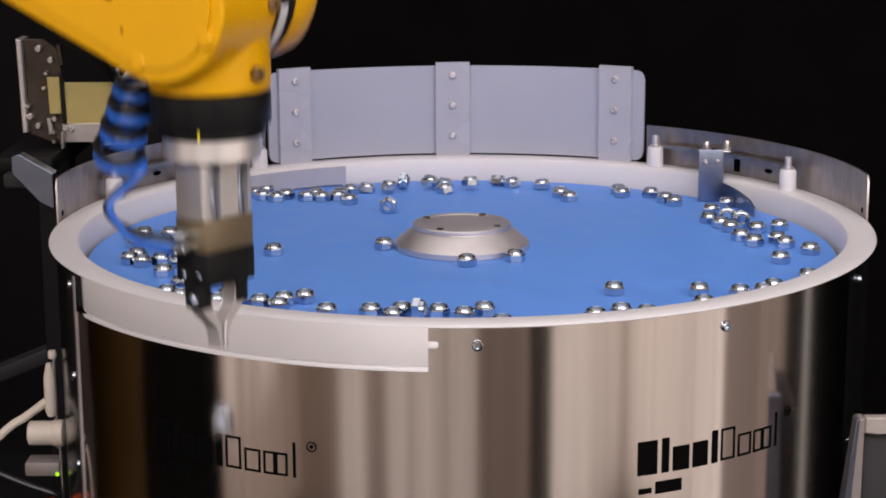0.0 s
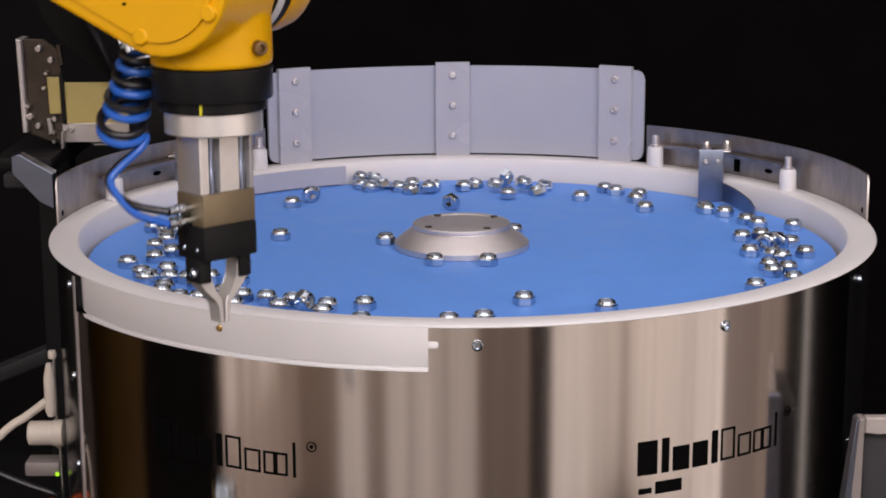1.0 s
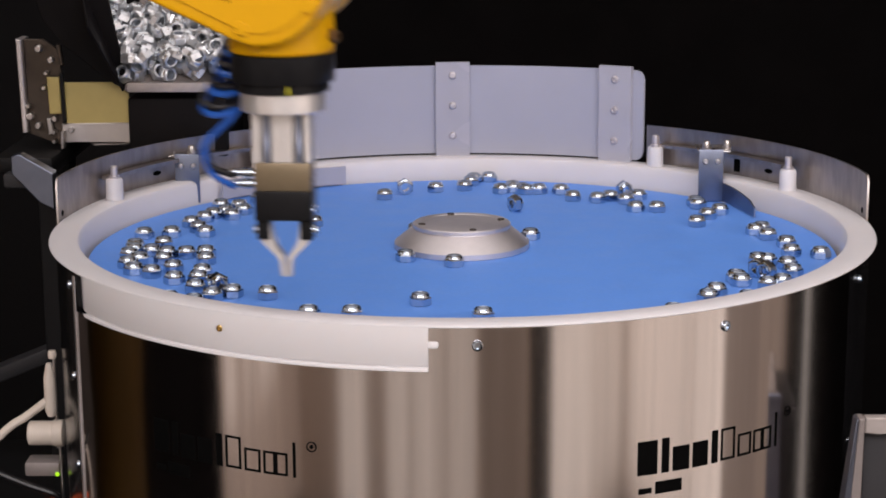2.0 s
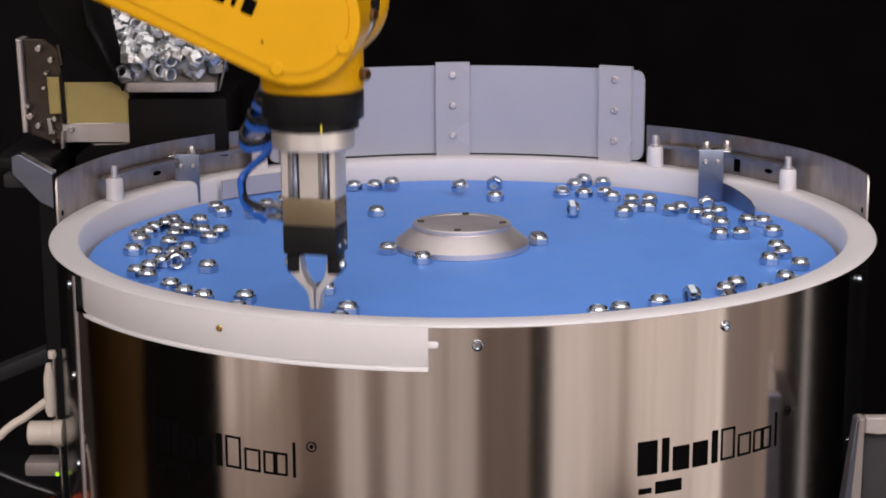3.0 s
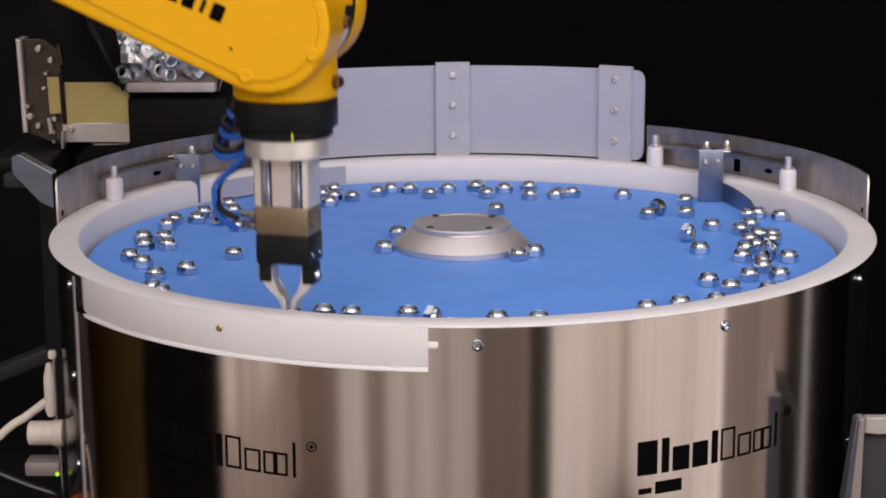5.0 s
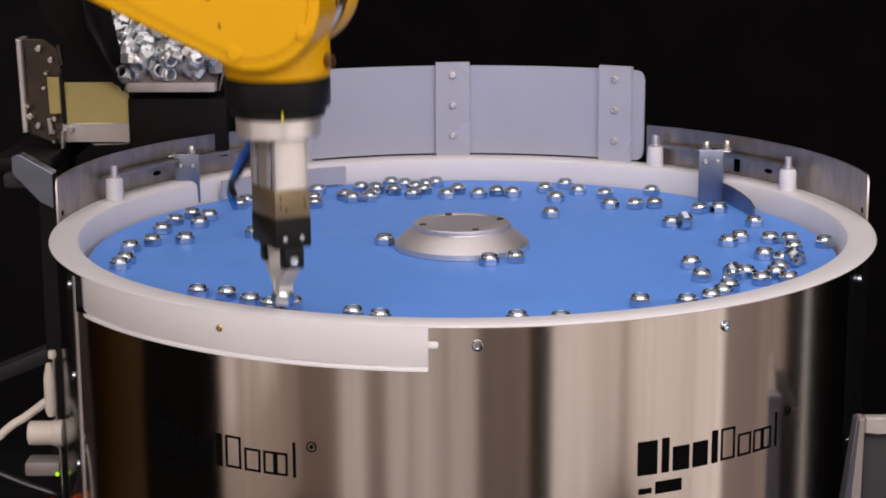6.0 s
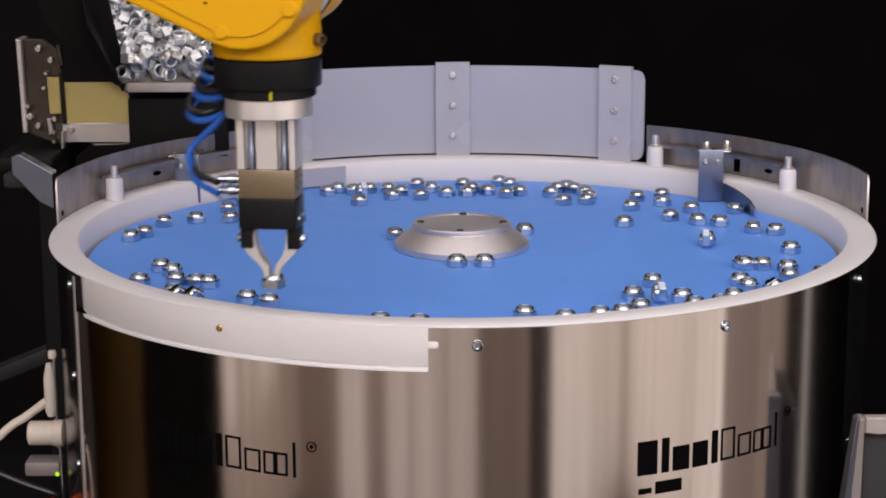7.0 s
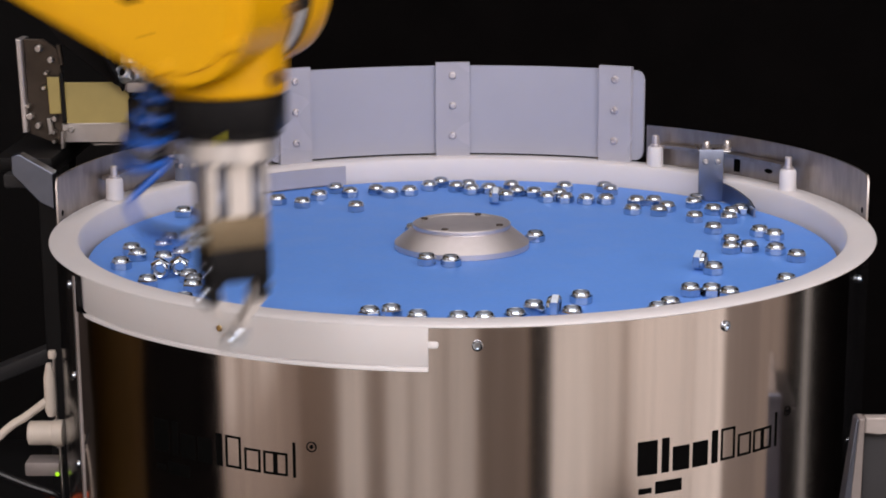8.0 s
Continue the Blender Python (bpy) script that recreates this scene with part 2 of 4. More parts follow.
wall("wall_west_2", 0.1, 1.68, 2.6, -1.95, -0.14, 1.3, CURTAIN, "unseen wall length kept black for a dark band in the steel")
wall("wall_west_3", 0.1, 1.30, 2.6, -1.95, 1.35, 1.3, BROWN_WALL, "unseen wall length toned brown for the reflection at the drum's edge")

# ---------------- bowl feeder ----------------
def table():
    t = thing("machine_table", "black machine table that carries the round feeder", "table", at=Matrix.Translation((0, 0, 0.75)))
    part("tabletop", box(1.1, 1.3, 0.04, 0, -0.1, -0.02, 0.004), MATT_BLACK, t)
    for x in (-0.5, 0.5):
        for y in (-0.7, 0.5):
            part("leg", box(0.05, 0.05, 0.71, x, y, -0.395, 0.003), MATT_BLACK, t)


table()
bowl = thing("bowl_feeder", "round brushed-steel parts feeder with white rim and blue disc", "parts feeder", at=Matrix.Translation((0, 0, RIM)))


def feeder():
    z0 = -0.35
    shell = arc([(0.2955, z0), (0.2975, z0), (0.2975, -0.0296), (0.2955, -0.0296)], -150.6, -93.9, 40)
    shell = arc([(0.2955, z0), (0.2975, z0), (0.2975, -0.0023), (0.2955, -0.0023)], -93.9, -30.5, 44, shell)
    part("front_panel", shell, STEEL, bowl, "brushed steel cover sheet with streaked reflections")
    part("edge_strip", arc([(0.2976, z0), (0.2984, z0), (0.2984, -0.006), (0.2976, -0.006)], -150.8, -150.1, 2), ALUMINIUM, bowl, "thin bright sheet edge")
    part("rear_panel", arc([(0.292, z0), (0.2952, z0), (0.2952, -0.003), (0.292, -0.003)], -30.0, 209.0, 120), GLOSS_BLACK, bowl, "gloss black side sheet")
    part("rim", arc([(0.2775, -0.030), (0.2779, -0.0205), (0.2785, -0.004), (0.2800, -0.0012), (0.2825, 0.0), (0.2985, 0.0),
                     (0.3000, -0.0008), (0.3003, -0.0014), (0.2996, -0.0021), (0.292, -0.0021), (0.291, -0.030)], 0, 360, 180), WHITE, bowl,
         "smooth white plastic rim ring")
    door = arc([(0.292, -0.0005), (0.2997, -0.0005), (0.3002, -0.0012), (0.3002, -0.0242), (0.2996, -0.0251), (0.2984, -0.0255),
                (0.2984, -0.0261), (0.3005, -0.0264), (0.3008, -0.0270), (0.3006, -0.0285), (0.2985, -0.0288), (0.292, -0.0288)], -145.9, -93.9, 60)
    gate = part("gate_panel", door, MILKY, bowl, "white curved plastic gate in the drum")
    tab = box(0.0035, 0.0070, 0.0046, 0, 0, 0, 0.0016)
    part("gate_tab", tab, MILKY, gate, at=Matrix.Translation((0, 0, -0.0128)) @ Matrix.Rotation(radians(-93.4), 4, "Z") @ Matrix.Translation((0.2973, 0, 0)))
    part("gate_screw", screw_mesh(0.0021, 0.001), BRASS, gate, "small brass screw", at=around(-119.4, 0.3003, -0.0115))
    for a, z in ((-88.35, -0.0131), (-57.3, -0.0141)):
        part("screw", screw_mesh(0.0035, 0.0022), CHROME, bowl, "bright socket screw", at=around(a, 0.2975, z))
    for a in (-153.4, -24.9):
        for z in (-0.0150, -0.079, -0.1425) if a < -90 else (-0.0150, -0.130):
            part("screw", screw_mesh(0.003, 0.003), CHROME, bowl, "bright socket screw", at=around(a, 0.2952, z))
    disc = part("disc", lathe([(0, 0.0), (0.12, 0.0), (0.2734, 0.0), (0.2740, -0.0006), (0.2740, -0.004), (0, -0.004)], 160), BLUE, bowl,
                "matt blue turning disc", at=Matrix.Translation((0, 0, DISC - RIM)))
    hub = part("hub", lathe([(0, 0.0184), (0.0295, 0.0184), (0.0300, 0.0188), (0.0354, 0.0188), (0.0364, 0.0180), (0.0364, 0.0160), (0.0356, 0.0156), (0.0358, 0.0148), (0.0374, 0.0146),
                             (0.0492, 0.0050), (0.0500, 0.0044), (0.0500, 0.0004), (0, 0.0004)], 96), ALUMINIUM, bowl,
               "turned aluminium centre hub", at=Matrix.Translation((0, 0, DISC - RIM)))
    # dark low buttons stand for the shade inside the hub's four holes
    for a in (58.8, 148.8, 238.8, 328.8):
        part("hub_hole", lathe([(0, 0.0004), (0.0020, 0.0004), (0.0021, 0.0007), (0.0026, 0.0007), (0.0027, -0.001), (0, -0.001)], 16), DARK_STEEL, hub,
             at=Matrix.Translation((0.0305 * math.cos(radians(a)), 0.0305 * math.sin(radians(a)), 0.0188)))
    part("base_plate", lathe([(0, -0.01), (0.2765, -0.01), (0.2765, -0.014), (0, -0.014)], 64), MATT_BLACK, bowl, at=Matrix.Translation((0, 0, -0.02)))
    for a0 in (-131.2, -69.2):
        mark = tagged(new("lettering"), "black lettering cut into the sheet")
        mark.parent = bowl
        bars = [(0, 2.6, -0.0795, -0.1010), (3.2, 4.2, -0.0790, -0.1010), (4.7, 7.0, -0.0855, -0.1010), (7.5, 9.7, -0.0850, -0.1010), (10.3, 11.2, -0.0800, -0.1010),
                (0.2, 1.9, -0.1095, -0.1130), (2.4, 6.0, -0.1062, -0.1140)]
        for d0, d1, t in ((11.7, 13.9, -0.0800), (14.4, 16.6, -0.0860), (17.0, 18.6, -0.0860), (18.6, 20.2, -0.0860)):
            bars += [(d0, d1, t, t - 0.0014), (d0, d1, -0.0992, -0.1006), (d0, d0 + 0.28, t - 0.0014, -0.0992), (d1 - 0.28, d1, t - 0.0014, -0.0992)]
        bars += [(20.9, 21.25, -0.0785, -0.1008)]
        for d0, d1, t, b in bars:
            part("letter_bar", arc([(0.2974, b), (0.2978, b), (0.2978, t), (0.2974, t)], a0 + d0, a0 + d1, 3), FLAT_BLACK, mark)
        part("letter_ring", arc([(0.0026, -0.0003), (0.0033, -0.0003), (0.0033, 0.0005), (0.0026, 0.0005)], 0, 360, 28), FLAT_BLACK, mark, at=around(a0 + 23.3, 0.2974, -0.0800))
        part("letter_dot", lathe([(0, 0.0005), (0.0015, 0.0005), (0.0015, -0.0003), (0, -0.0003)], 4), FLAT_BLACK, mark, at=around(a0 + 23.3, 0.2974, -0.0800))
    return disc, hub


blue_disc, centre_hub = feeder()


def guards():
    g = thing("back_guard", "curved frosted plastic guard screwed to clear strips", "guard", at=Matrix.Translation((0, 0, RIM)))
    sheet = arc([(0.2965, 0.0015), (0.2990, 0.0015), (0.2990, 0.080), (0.2965, 0.080)], 57.7, 124.2, 300)
    for v in sheet.verts:
        a = math.degrees(math.atan2(v.co.y, v.co.x))
        edge = min(a - 57.7, 124.2 - a) * 0.0052
        if edge < 0.008:
            cut = 0.008 - math.sqrt(max(0.0, 0.008 ** 2 - (0.008 - edge) ** 2))
            v.co.z += -cut if v.co.z > 0.04 else cut
    part("sheet", sheet, FROST, g, "frosted translucent plastic sheet")
    for a in (62.6, 91.4, 119.6):
        s = part("strip", arc([(0.2915, -0.002), (0.2962, -0.002), (0.2962, 0.0835), (0.2915, 0.0835)], a - 2.95, a + 2.95, 8), STRAP, g, "clear plastic strip")
        for z in (0.018, 0.045, 0.072):
            part("strip_screw", screw_mesh(0.0034, 0.0024), ALUMINIUM, s, at=around(a, 0.2914, z, False))
    for a0, a1 in ((1.0, 57.4), (124.5, 179.0)):
        band = thing("steel_fence", "curved bright steel fence strip on the rim", "fence", "fence strips", at=Matrix.Translation((0, 0, RIM)))
        strip = arc([(0.3005, -0.010), (0.3020, -0.010), (0.3020, 0.0325), (0.3005, 0.0325)], a0, a1, 90)
        for v in strip.verts:
            b = math.degrees(math.atan2(v.co.y, v.co.x))
            edge = (b - a0 if a0 < 90 else a1 - b) * 0.0053
            if edge < 0.005 and v.co.z > 0:
                v.co.z -= 0.005 - math.sqrt(max(0.0, 0.005 ** 2 - (0.005 - edge) ** 2))
        part("strip", strip, FENCE, band)
        # black discs and a black block on the strip give the shade of openings
        hole = lathe([(0, 0.0004), (0.0022, 0.0004), (0.0022, -0.001), (0, -0.001)], 14)
        part("hole", hole, FLAT_BLACK, band, "dark drilled hole", at=around(a0 + 2.2 if a0 < 90 else a1 - 2.2, 0.3005, 0.004, False))
        slot = lathe([(0, 0.0004), (0.0028, 0.0004), (0.0028, -0.001), (0, -0.001)], 16)
        part("hole", slot, FLAT_BLACK, band, "dark drilled hole", at=around(32.5 if a0 < 90 else 147.0, 0.3005, 0.008, False) @ Matrix.Diagonal((0.7, 1.7, 1, 1)))
        part("slot", box(0.0066, 0.0135, 0.0012, 0, 0, 0, 0.0004), FLAT_BLACK, band, "dark cut slot", at=around(39.5 if a0 < 90 else 138.5, 0.3005, 0.009, False) @ Matrix.Rotation(radians(90), 4, "Z"))
        part("rail", arc([(0.2900, 0.0155), (0.2985, 0.0155), (0.2985, 0.0185), (0.2900, 0.0185)], a0 + (26 if a0 < 90 else 3), a1 - (3 if a0 < 90 else 17), 30), FENCE, band)
        for a in ((54.5, 24.8) if a0 < 90 else (127, 161.5)):
            post = part("post", lathe([(0, -0.002), (0.0076, -0.002), (0.0069, 0.004), (0.0067, 0.0150), (0.0058, 0.0168), (0, 0.0168)], 24), WHITE, band, "white plastic post",
                        at=Matrix.Translation((0.289 * math.cos(radians(a)), 0.289 * math.sin(radians(a)), 0)))
            part("post_screw", lathe([(0, 0.0268), (0.0024, 0.0268), (0.0030, 0.0260), (0.0031, 0.0190), (0.0045, 0.0187), (0.0045, 0.0166), (0, 0.0166)], 14), ALUMINIUM, post)


guards()


def deflectors():
    for cx, cy, top, inner in ((0.2070, 0.1687, 0.0250, 1), (-0.2280, 0.1715, 0.0225, -1)):
        d = thing("deflector", "dull steel deflector bracket over the disc edge", "bracket", "deflectors", at=Matrix.Translation((cx, cy, RIM)))
        high = top + 0.0186
        part("plate", box(0.0205, 0.0016, high, 0, 0, top - high / 2, 0.0006), BRACKET, d)
        part("tongue", box(0.0260, 0.034, 0.0018, 0.003 * inner, 0.0165, top - 0.002, 0.0006), SHEET, d, "bright bent tongue")
        for x in (-0.0048, 0.0055):
            part("screw", screw_mesh(0.0025, 0.002), SHEET, d, at=Matrix.Translation((x, -0.0008, top - 0.010)) @ Matrix.Rotation(radians(90), 4, "X"))
        for x, y in ((-0.003, 0.008), (0.0145, 0.012)):
            part("bolt", lathe([(0, 0.0065), (0.0022, 0.0065), (0.0028, 0.0056), (0.0029, 0.0015), (0.0040, 0.0012), (0.0040, -0.001), (0, -0.001)], 14), SHEET, d,
                 at=Matrix.Translation((x * inner, y, top - 0.0005)))
        if inner > 0:
            blade = bmesh.new()
            line = [Vector((0.0098, 0.000, 0)), Vector((0.0150, -0.018, 0)), Vector((0.0195, -0.038, 0)), Vector((0.0235, -0.056, 0)), Vector((0.0255, -0.068, 0))]
            tops = (-0.0030, -0.0035, -0.0048, -0.0070, -0.0110)
            rows = []
            for p, t in zip(line, tops):
                rows.append([blade.verts.new(p + Vector((dx, 0, z))) for dx, z in ((0, -0.0183), (0.0014, -0.0183), (0.0014, t), (0, t))])
            for a, b in zip(rows, rows[1:]):
                for k in range(4):
                    blade.faces.new((a[k], b[k], b[(k + 1) % 4], a[(k + 1) % 4]))
            blade.faces.new(rows[0])
            blade.faces.new(rows[-1])
            part("blade", blade, BRACKET, d, "thin bluish steel wiper blade")
        else:
            blade = arc([(0.2690, -0.0175), (0.2705, -0.0175), (0.2705, -0.002), (0.2690, -0.002)], 112, 138, 30)
            bmesh.ops.translate(blade, vec=(-cx, -cy, 0), verts=blade.verts)
            part("blade", blade, STRAP, d, "thin pale wiper blade")


deflectors()


# ---------------- hopper and surroundings ----------------
def panel(outline, thick, m):
    return extrude(outline, thick, min(0.0008, thick / 3), m, segments=1)


def hopper():
    h = thing("hopper", "black sheet-metal hopper holding a heap of nuts", "hopper", at=Matrix.Translation((-0.245, 0.21, 1.172)))
    lean = Matrix.Rotation(radians(36), 4, "X")
    part("tray", box(0.078, 0.24, 0.003, 0, 0.118, 0, 0.0008), WORN_SHEET, h, "worn grey sheet tray floor", at=lean)
    part("lip", box(0.074, 0.004, 0.008, 0.0005, -0.002, 0.0015, 0.0008), PALE_STEEL, h, "pale metal front lip")
    for s in (-1, 1):
        side = box(0.002, 0.24, 0.075, 0, 0.118, 0.036, 0.0008)
        part("side_wall", side, HOPPER if s < 0 else SHEET, h, at=lean @ Matrix.Translation((s * 0.041, 0, 0)) @ Matrix.Rotation(radians(s * 15), 4, "Y") @ Matrix.Rotation(radians(14 if s < 0 else -6), 4, "Z"))
    part("outer_shell", panel([(-0.125, 0.12), (-0.059, 0.12), (-0.037, 0.001), (-0.048, 0.003), (-0.090, 0.036), (-0.108, 0.060)], 0.004, Matrix.Translation((0, 0.006, 0))), HOPPER, h, "black side shell")
    part("under_box", box(0.084, 0.12, 0.050, 0.004, 0.065, -0.034, 0.002), HOPPER, h, "black drive housing under the tray")
    return h


hopper()


def chute_parts():
    f = thing("chute_mount", "steel chute mount with pale yellow plate and bolts", "bracket", at=Matrix.Translation((-0.33, 0.22, 1.165)))
    part("yellow_plate", panel([(-0.0078, 0.0115), (0.034, 0.0115), (0.0474, 0.002), (0.0485, -0.0245), (-0.0066, -0.0245)], 0.003, Matrix()), YELLOW_PLATE, f, "pale yellow plastic plate")
    part("yellow_plate", panel([(-0.0212, 0.0165), (-0.0105, 0.0165), (-0.0098, -0.0150), (-0.0200, -0.0150)], 0.003, Matrix.Translation((0, -0.003, 0))), YELLOW_PLATE, f)
    part("channel", panel([(-0.0105, -0.0235), (0.0485, -0.0228), (0.0512, -0.0405), (0.0470, -0.0405), (0.0380, -0.0385), (-0.0105, -0.0400)], 0.030, Matrix.Translation((0, 0.012, 0))), SHEET, f, "bent steel channel")
    part("channel_lip", panel([(0.0120, -0.0408), (0.0470, -0.0405), (0.0440, -0.0425), (0.0160, -0.0432)], 0.012, Matrix.Translation((0, 0.006, 0))), SHEET, f)
    part("hanger_plate", panel([(-0.0462, 0.0490), (-0.0417, 0.0483), (-0.0400, -0.0305), (-0.0441, -0.0310)], 0.030, Matrix.Translation((0.0008, 0.008, 0))), ALUMINIUM, f, "pale edge of the upright hanger plate")
    part("back_plate", panel([(-0.0412, 0.0483), (-0.0240, 0.0480), (-0.0120, 0.0400), (-0.0098, 0.0200), (-0.0100, -0.0440), (-0.0390, -0.0330)], 0.004, Matrix.Translation((0, 0.004, 0))), DARK_STEEL, f, "dark brown steel back plate")
    part("slot_bar", panel([(-0.0100, 0.0200), (-0.0072, 0.0200), (-0.0064, -0.0225), (-0.0092, -0.0225)], 0.006, Matrix.Translation((0, -0.003, 0))), MATT_BLACK, f)
    part("clip", panel([(-0.0120, 0.0440), (-0.0080, 0.0440), (-0.0065, 0.0260), (-0.0095, 0.0260)], 0.006, Matrix.Translation((0, -0.002, 0))), DARK_STEEL, f)
    part("clip", panel([(-0.0230, -0.0190), (-0.0190, -0.0185), (-0.0180, -0.0320), (-0.0220, -0.0330)], 0.005, Matrix.Translation((0, -0.002, 0))), SHEET, f)
    part("clip", panel([(-0.0105, -0.0300), (-0.0070, -0.0290), (-0.0080, -0.0440), (-0.0110, -0.0450)], 0.008, Matrix.Translation((0, -0.006, 0))), SHEET, f)
    for x, z, r in ((-0.0268, 0.0406, 1.0), (-0.0170, 0.0310, 0.9), (-0.0238, 0.0075, 0.7), (-0.0380, -0.0081, 0.7), (-0.0368, -0.0170, 1.0), (-0.0302, -0.0251, 0.9),
                    (-0.0160, -0.0190, 0.8), (-0.0172, -0.0305, 0.6), (-0.0172, -0.0385, 0.6), (-0.0215, 0.0200, 0.6), (-0.0023, -0.0287, 0.8)):
        part("bolt", lathe([(0, 0.003), (0.0022 * r, 0.003), (0.0032 * r, 0.002), (0.0034 * r, -0.004), (0, -0.004)], 12), SHEET, f, at=Matrix.Translation((x, -0.004, z)) @ Matrix.Rotation(radians(90), 4, "X"))
    part("arm", panel([(-0.050, -0.050), (-0.043, -0.048), (-0.016, -0.064), (-0.016, -0.094), (-0.028, -0.088), (-0.050, -0.064)], 0.016, Matrix.Translation((0.0125, -0.07, 0.0105))), BRACKET, f, "worn steel arm end")
    part("arm_bar", box(0.030, 0.22, 0.012, -0.033, 0.045, -0.062, 0.002), RAIL, f)


chute_parts()


def post_under_chute():
    p = thing("support_post", "dark steel post standing on the machine table", "post", at=Matrix.Translation((-0.365, 0.30, 0.75)))
    part("shaft", box(0.03, 0.03, 0.36, 0, 0, 0.18, 0.002), MATT_BLACK, p)
    part("cap", box(0.05, 0.16, 0.012, 0, -0.05, 0.364, 0.002), MATT_BLACK, p)
    r = thing("frame_rail", "dark grey painted steel machine frame rail", "rail", at=pose(-0.52, 0.52, 0.818, 0, -22, 0))
    part("bar", box(0.46, 0.03, 0.015, 0, 0, 0, 0.002), RAIL, r)
    part("stand", box(0.03, 0.03, 0.30, -0.14, 0.0, -0.16, 0.002), RAIL, r)


post_under_chute()


def connectors():
    c = thing("cable_connectors", "cream cable plugs on the side of the feeder", "connector", at=Matrix.Translation((-0.2965, -0.055, 0.951)))
    part("plug", lathe([(0, -0.004), (0.0026, -0.004), (0.0041, 0.000), (0.0043, 0.003), (0.0043, 0.025), (0.0020, 0.036), (0, 0.036)], 18), CABLE, c, "cream plastic plug", at=Matrix.Translation((-0.0035, 0, 0.0205)))
    part("tip", lathe([(0, 0), (0.003, 0), (0.0034, 0.003), (0.0026, 0.0055), (0, 0.006)], 14), CABLE, c, at=Matrix.Translation((-0.0005, 0, 0.0605)))
    part("pin", lathe([(0, 0), (0.0012, 0), (0.0012, 0.072), (0, 0.072)], 8), SHEET, c, at=Matrix.Translation((0.0005, 0, -0.008)))
    part("rod", tube([(0.0015, 0, 0.012), (0.002, 0, -0.03), (0.003, 0, -0.20)], 0.0011, 8), SHEET, c)
    part("socket", lathe([(0, 0), (0.0078, 0), (0.0090, 0.001), (0.0090, 0.018), (0.0098, 0.0185), (0.0098, 0.0255), (0.006, 0.027), (0, 0.027)], 24), CABLE, c, "cream round socket",
         at=Matrix.Translation((-0.0205, 0, 0.0035)) @ Matrix.Rotation(radians(90), 4, "Y"))
    part("cable", tube(smooth_line([(-0.006, 0, 0.028), (-0.022, -0.002, 0.0165), (-0.040, -0.004, 0.0035), (-0.09, 0.0, -0.05), (-0.12, 0.02, -0.197)]), 0.0031), CABLE, c, "cream cable")
    part("module", box(0.026, 0.020, 0.011, -0.013, 0.012, -0.0255, 0.002), WORN_SHEET, c, "grey-brown terminal module")
    part("signal_light", lathe([(0, 0.0010), (0.0013, 0.0007), (0.0017, 0), (0, -0.002)], 12), LED, c, "glowing green signal light", at=Matrix.Translation((-0.0015, 0.0005, -0.0285)) @ Matrix.Rotation(radians(90), 4, "X"))
    part("cable", tube(smooth_line([(-0.075, -0.012, -0.010), (-0.041, -0.010, -0.0245), (-0.020, -0.010, -0.0335), (-0.002, -0.010, -0.040), (0.002, -0.006, -0.048)]), 0.0026), HOSE_BLACK, c, "black cable")
    part("cable", tube(smooth_line([(-0.060, -0.012, -0.056), (-0.022, -0.012, -0.0475), (0.0, -0.010, -0.0455), (0.006, -0.002, -0.056)]), 0.0022), ORANGE, c, "orange cable")


connectors()


def side_bracket():
    b = thing("side_bracket", "grey metal side bracket beside the feeder", "bracket", at=Matrix.Translation((0.26, -0.22, 0.75)))
    part("upright", panel([(-0.0095, 0.2682), (-0.0058, 0.2682), (-0.0068, 0.20), (-0.0075, 0.0), (-0.022, 0.0), (-0.0128, 0.2141)], 0.012, Matrix()), WORN_SHEET, b, "scuffed steel upright")
    part("edge", panel([(-0.0112, 0.2670), (-0.0098, 0.2682), (-0.0131, 0.2141), (-0.0225, 0.0), (-0.041, 0.0), (-0.0172, 0.2141)], 0.013, Matrix()), BRACKET, b, "dull bent edge of the upright")
    part("top_plate", panel([(-0.0055, 0.2588), (0.003, 0.2575), (0.010, 0.2595), (0.086, 0.2595), (0.086, 0.269), (-0.0055, 0.269)], 0.008, Matrix.Translation((0, -0.002, 0))), PALE_STEEL, b, "scuffed pale steel top plate")
    part("face", box(0.090, 0.02, 0.257, 0.041, 0.014, 0.1285, 0.001), RAIL, b, "dark painted face")


side_bracket()

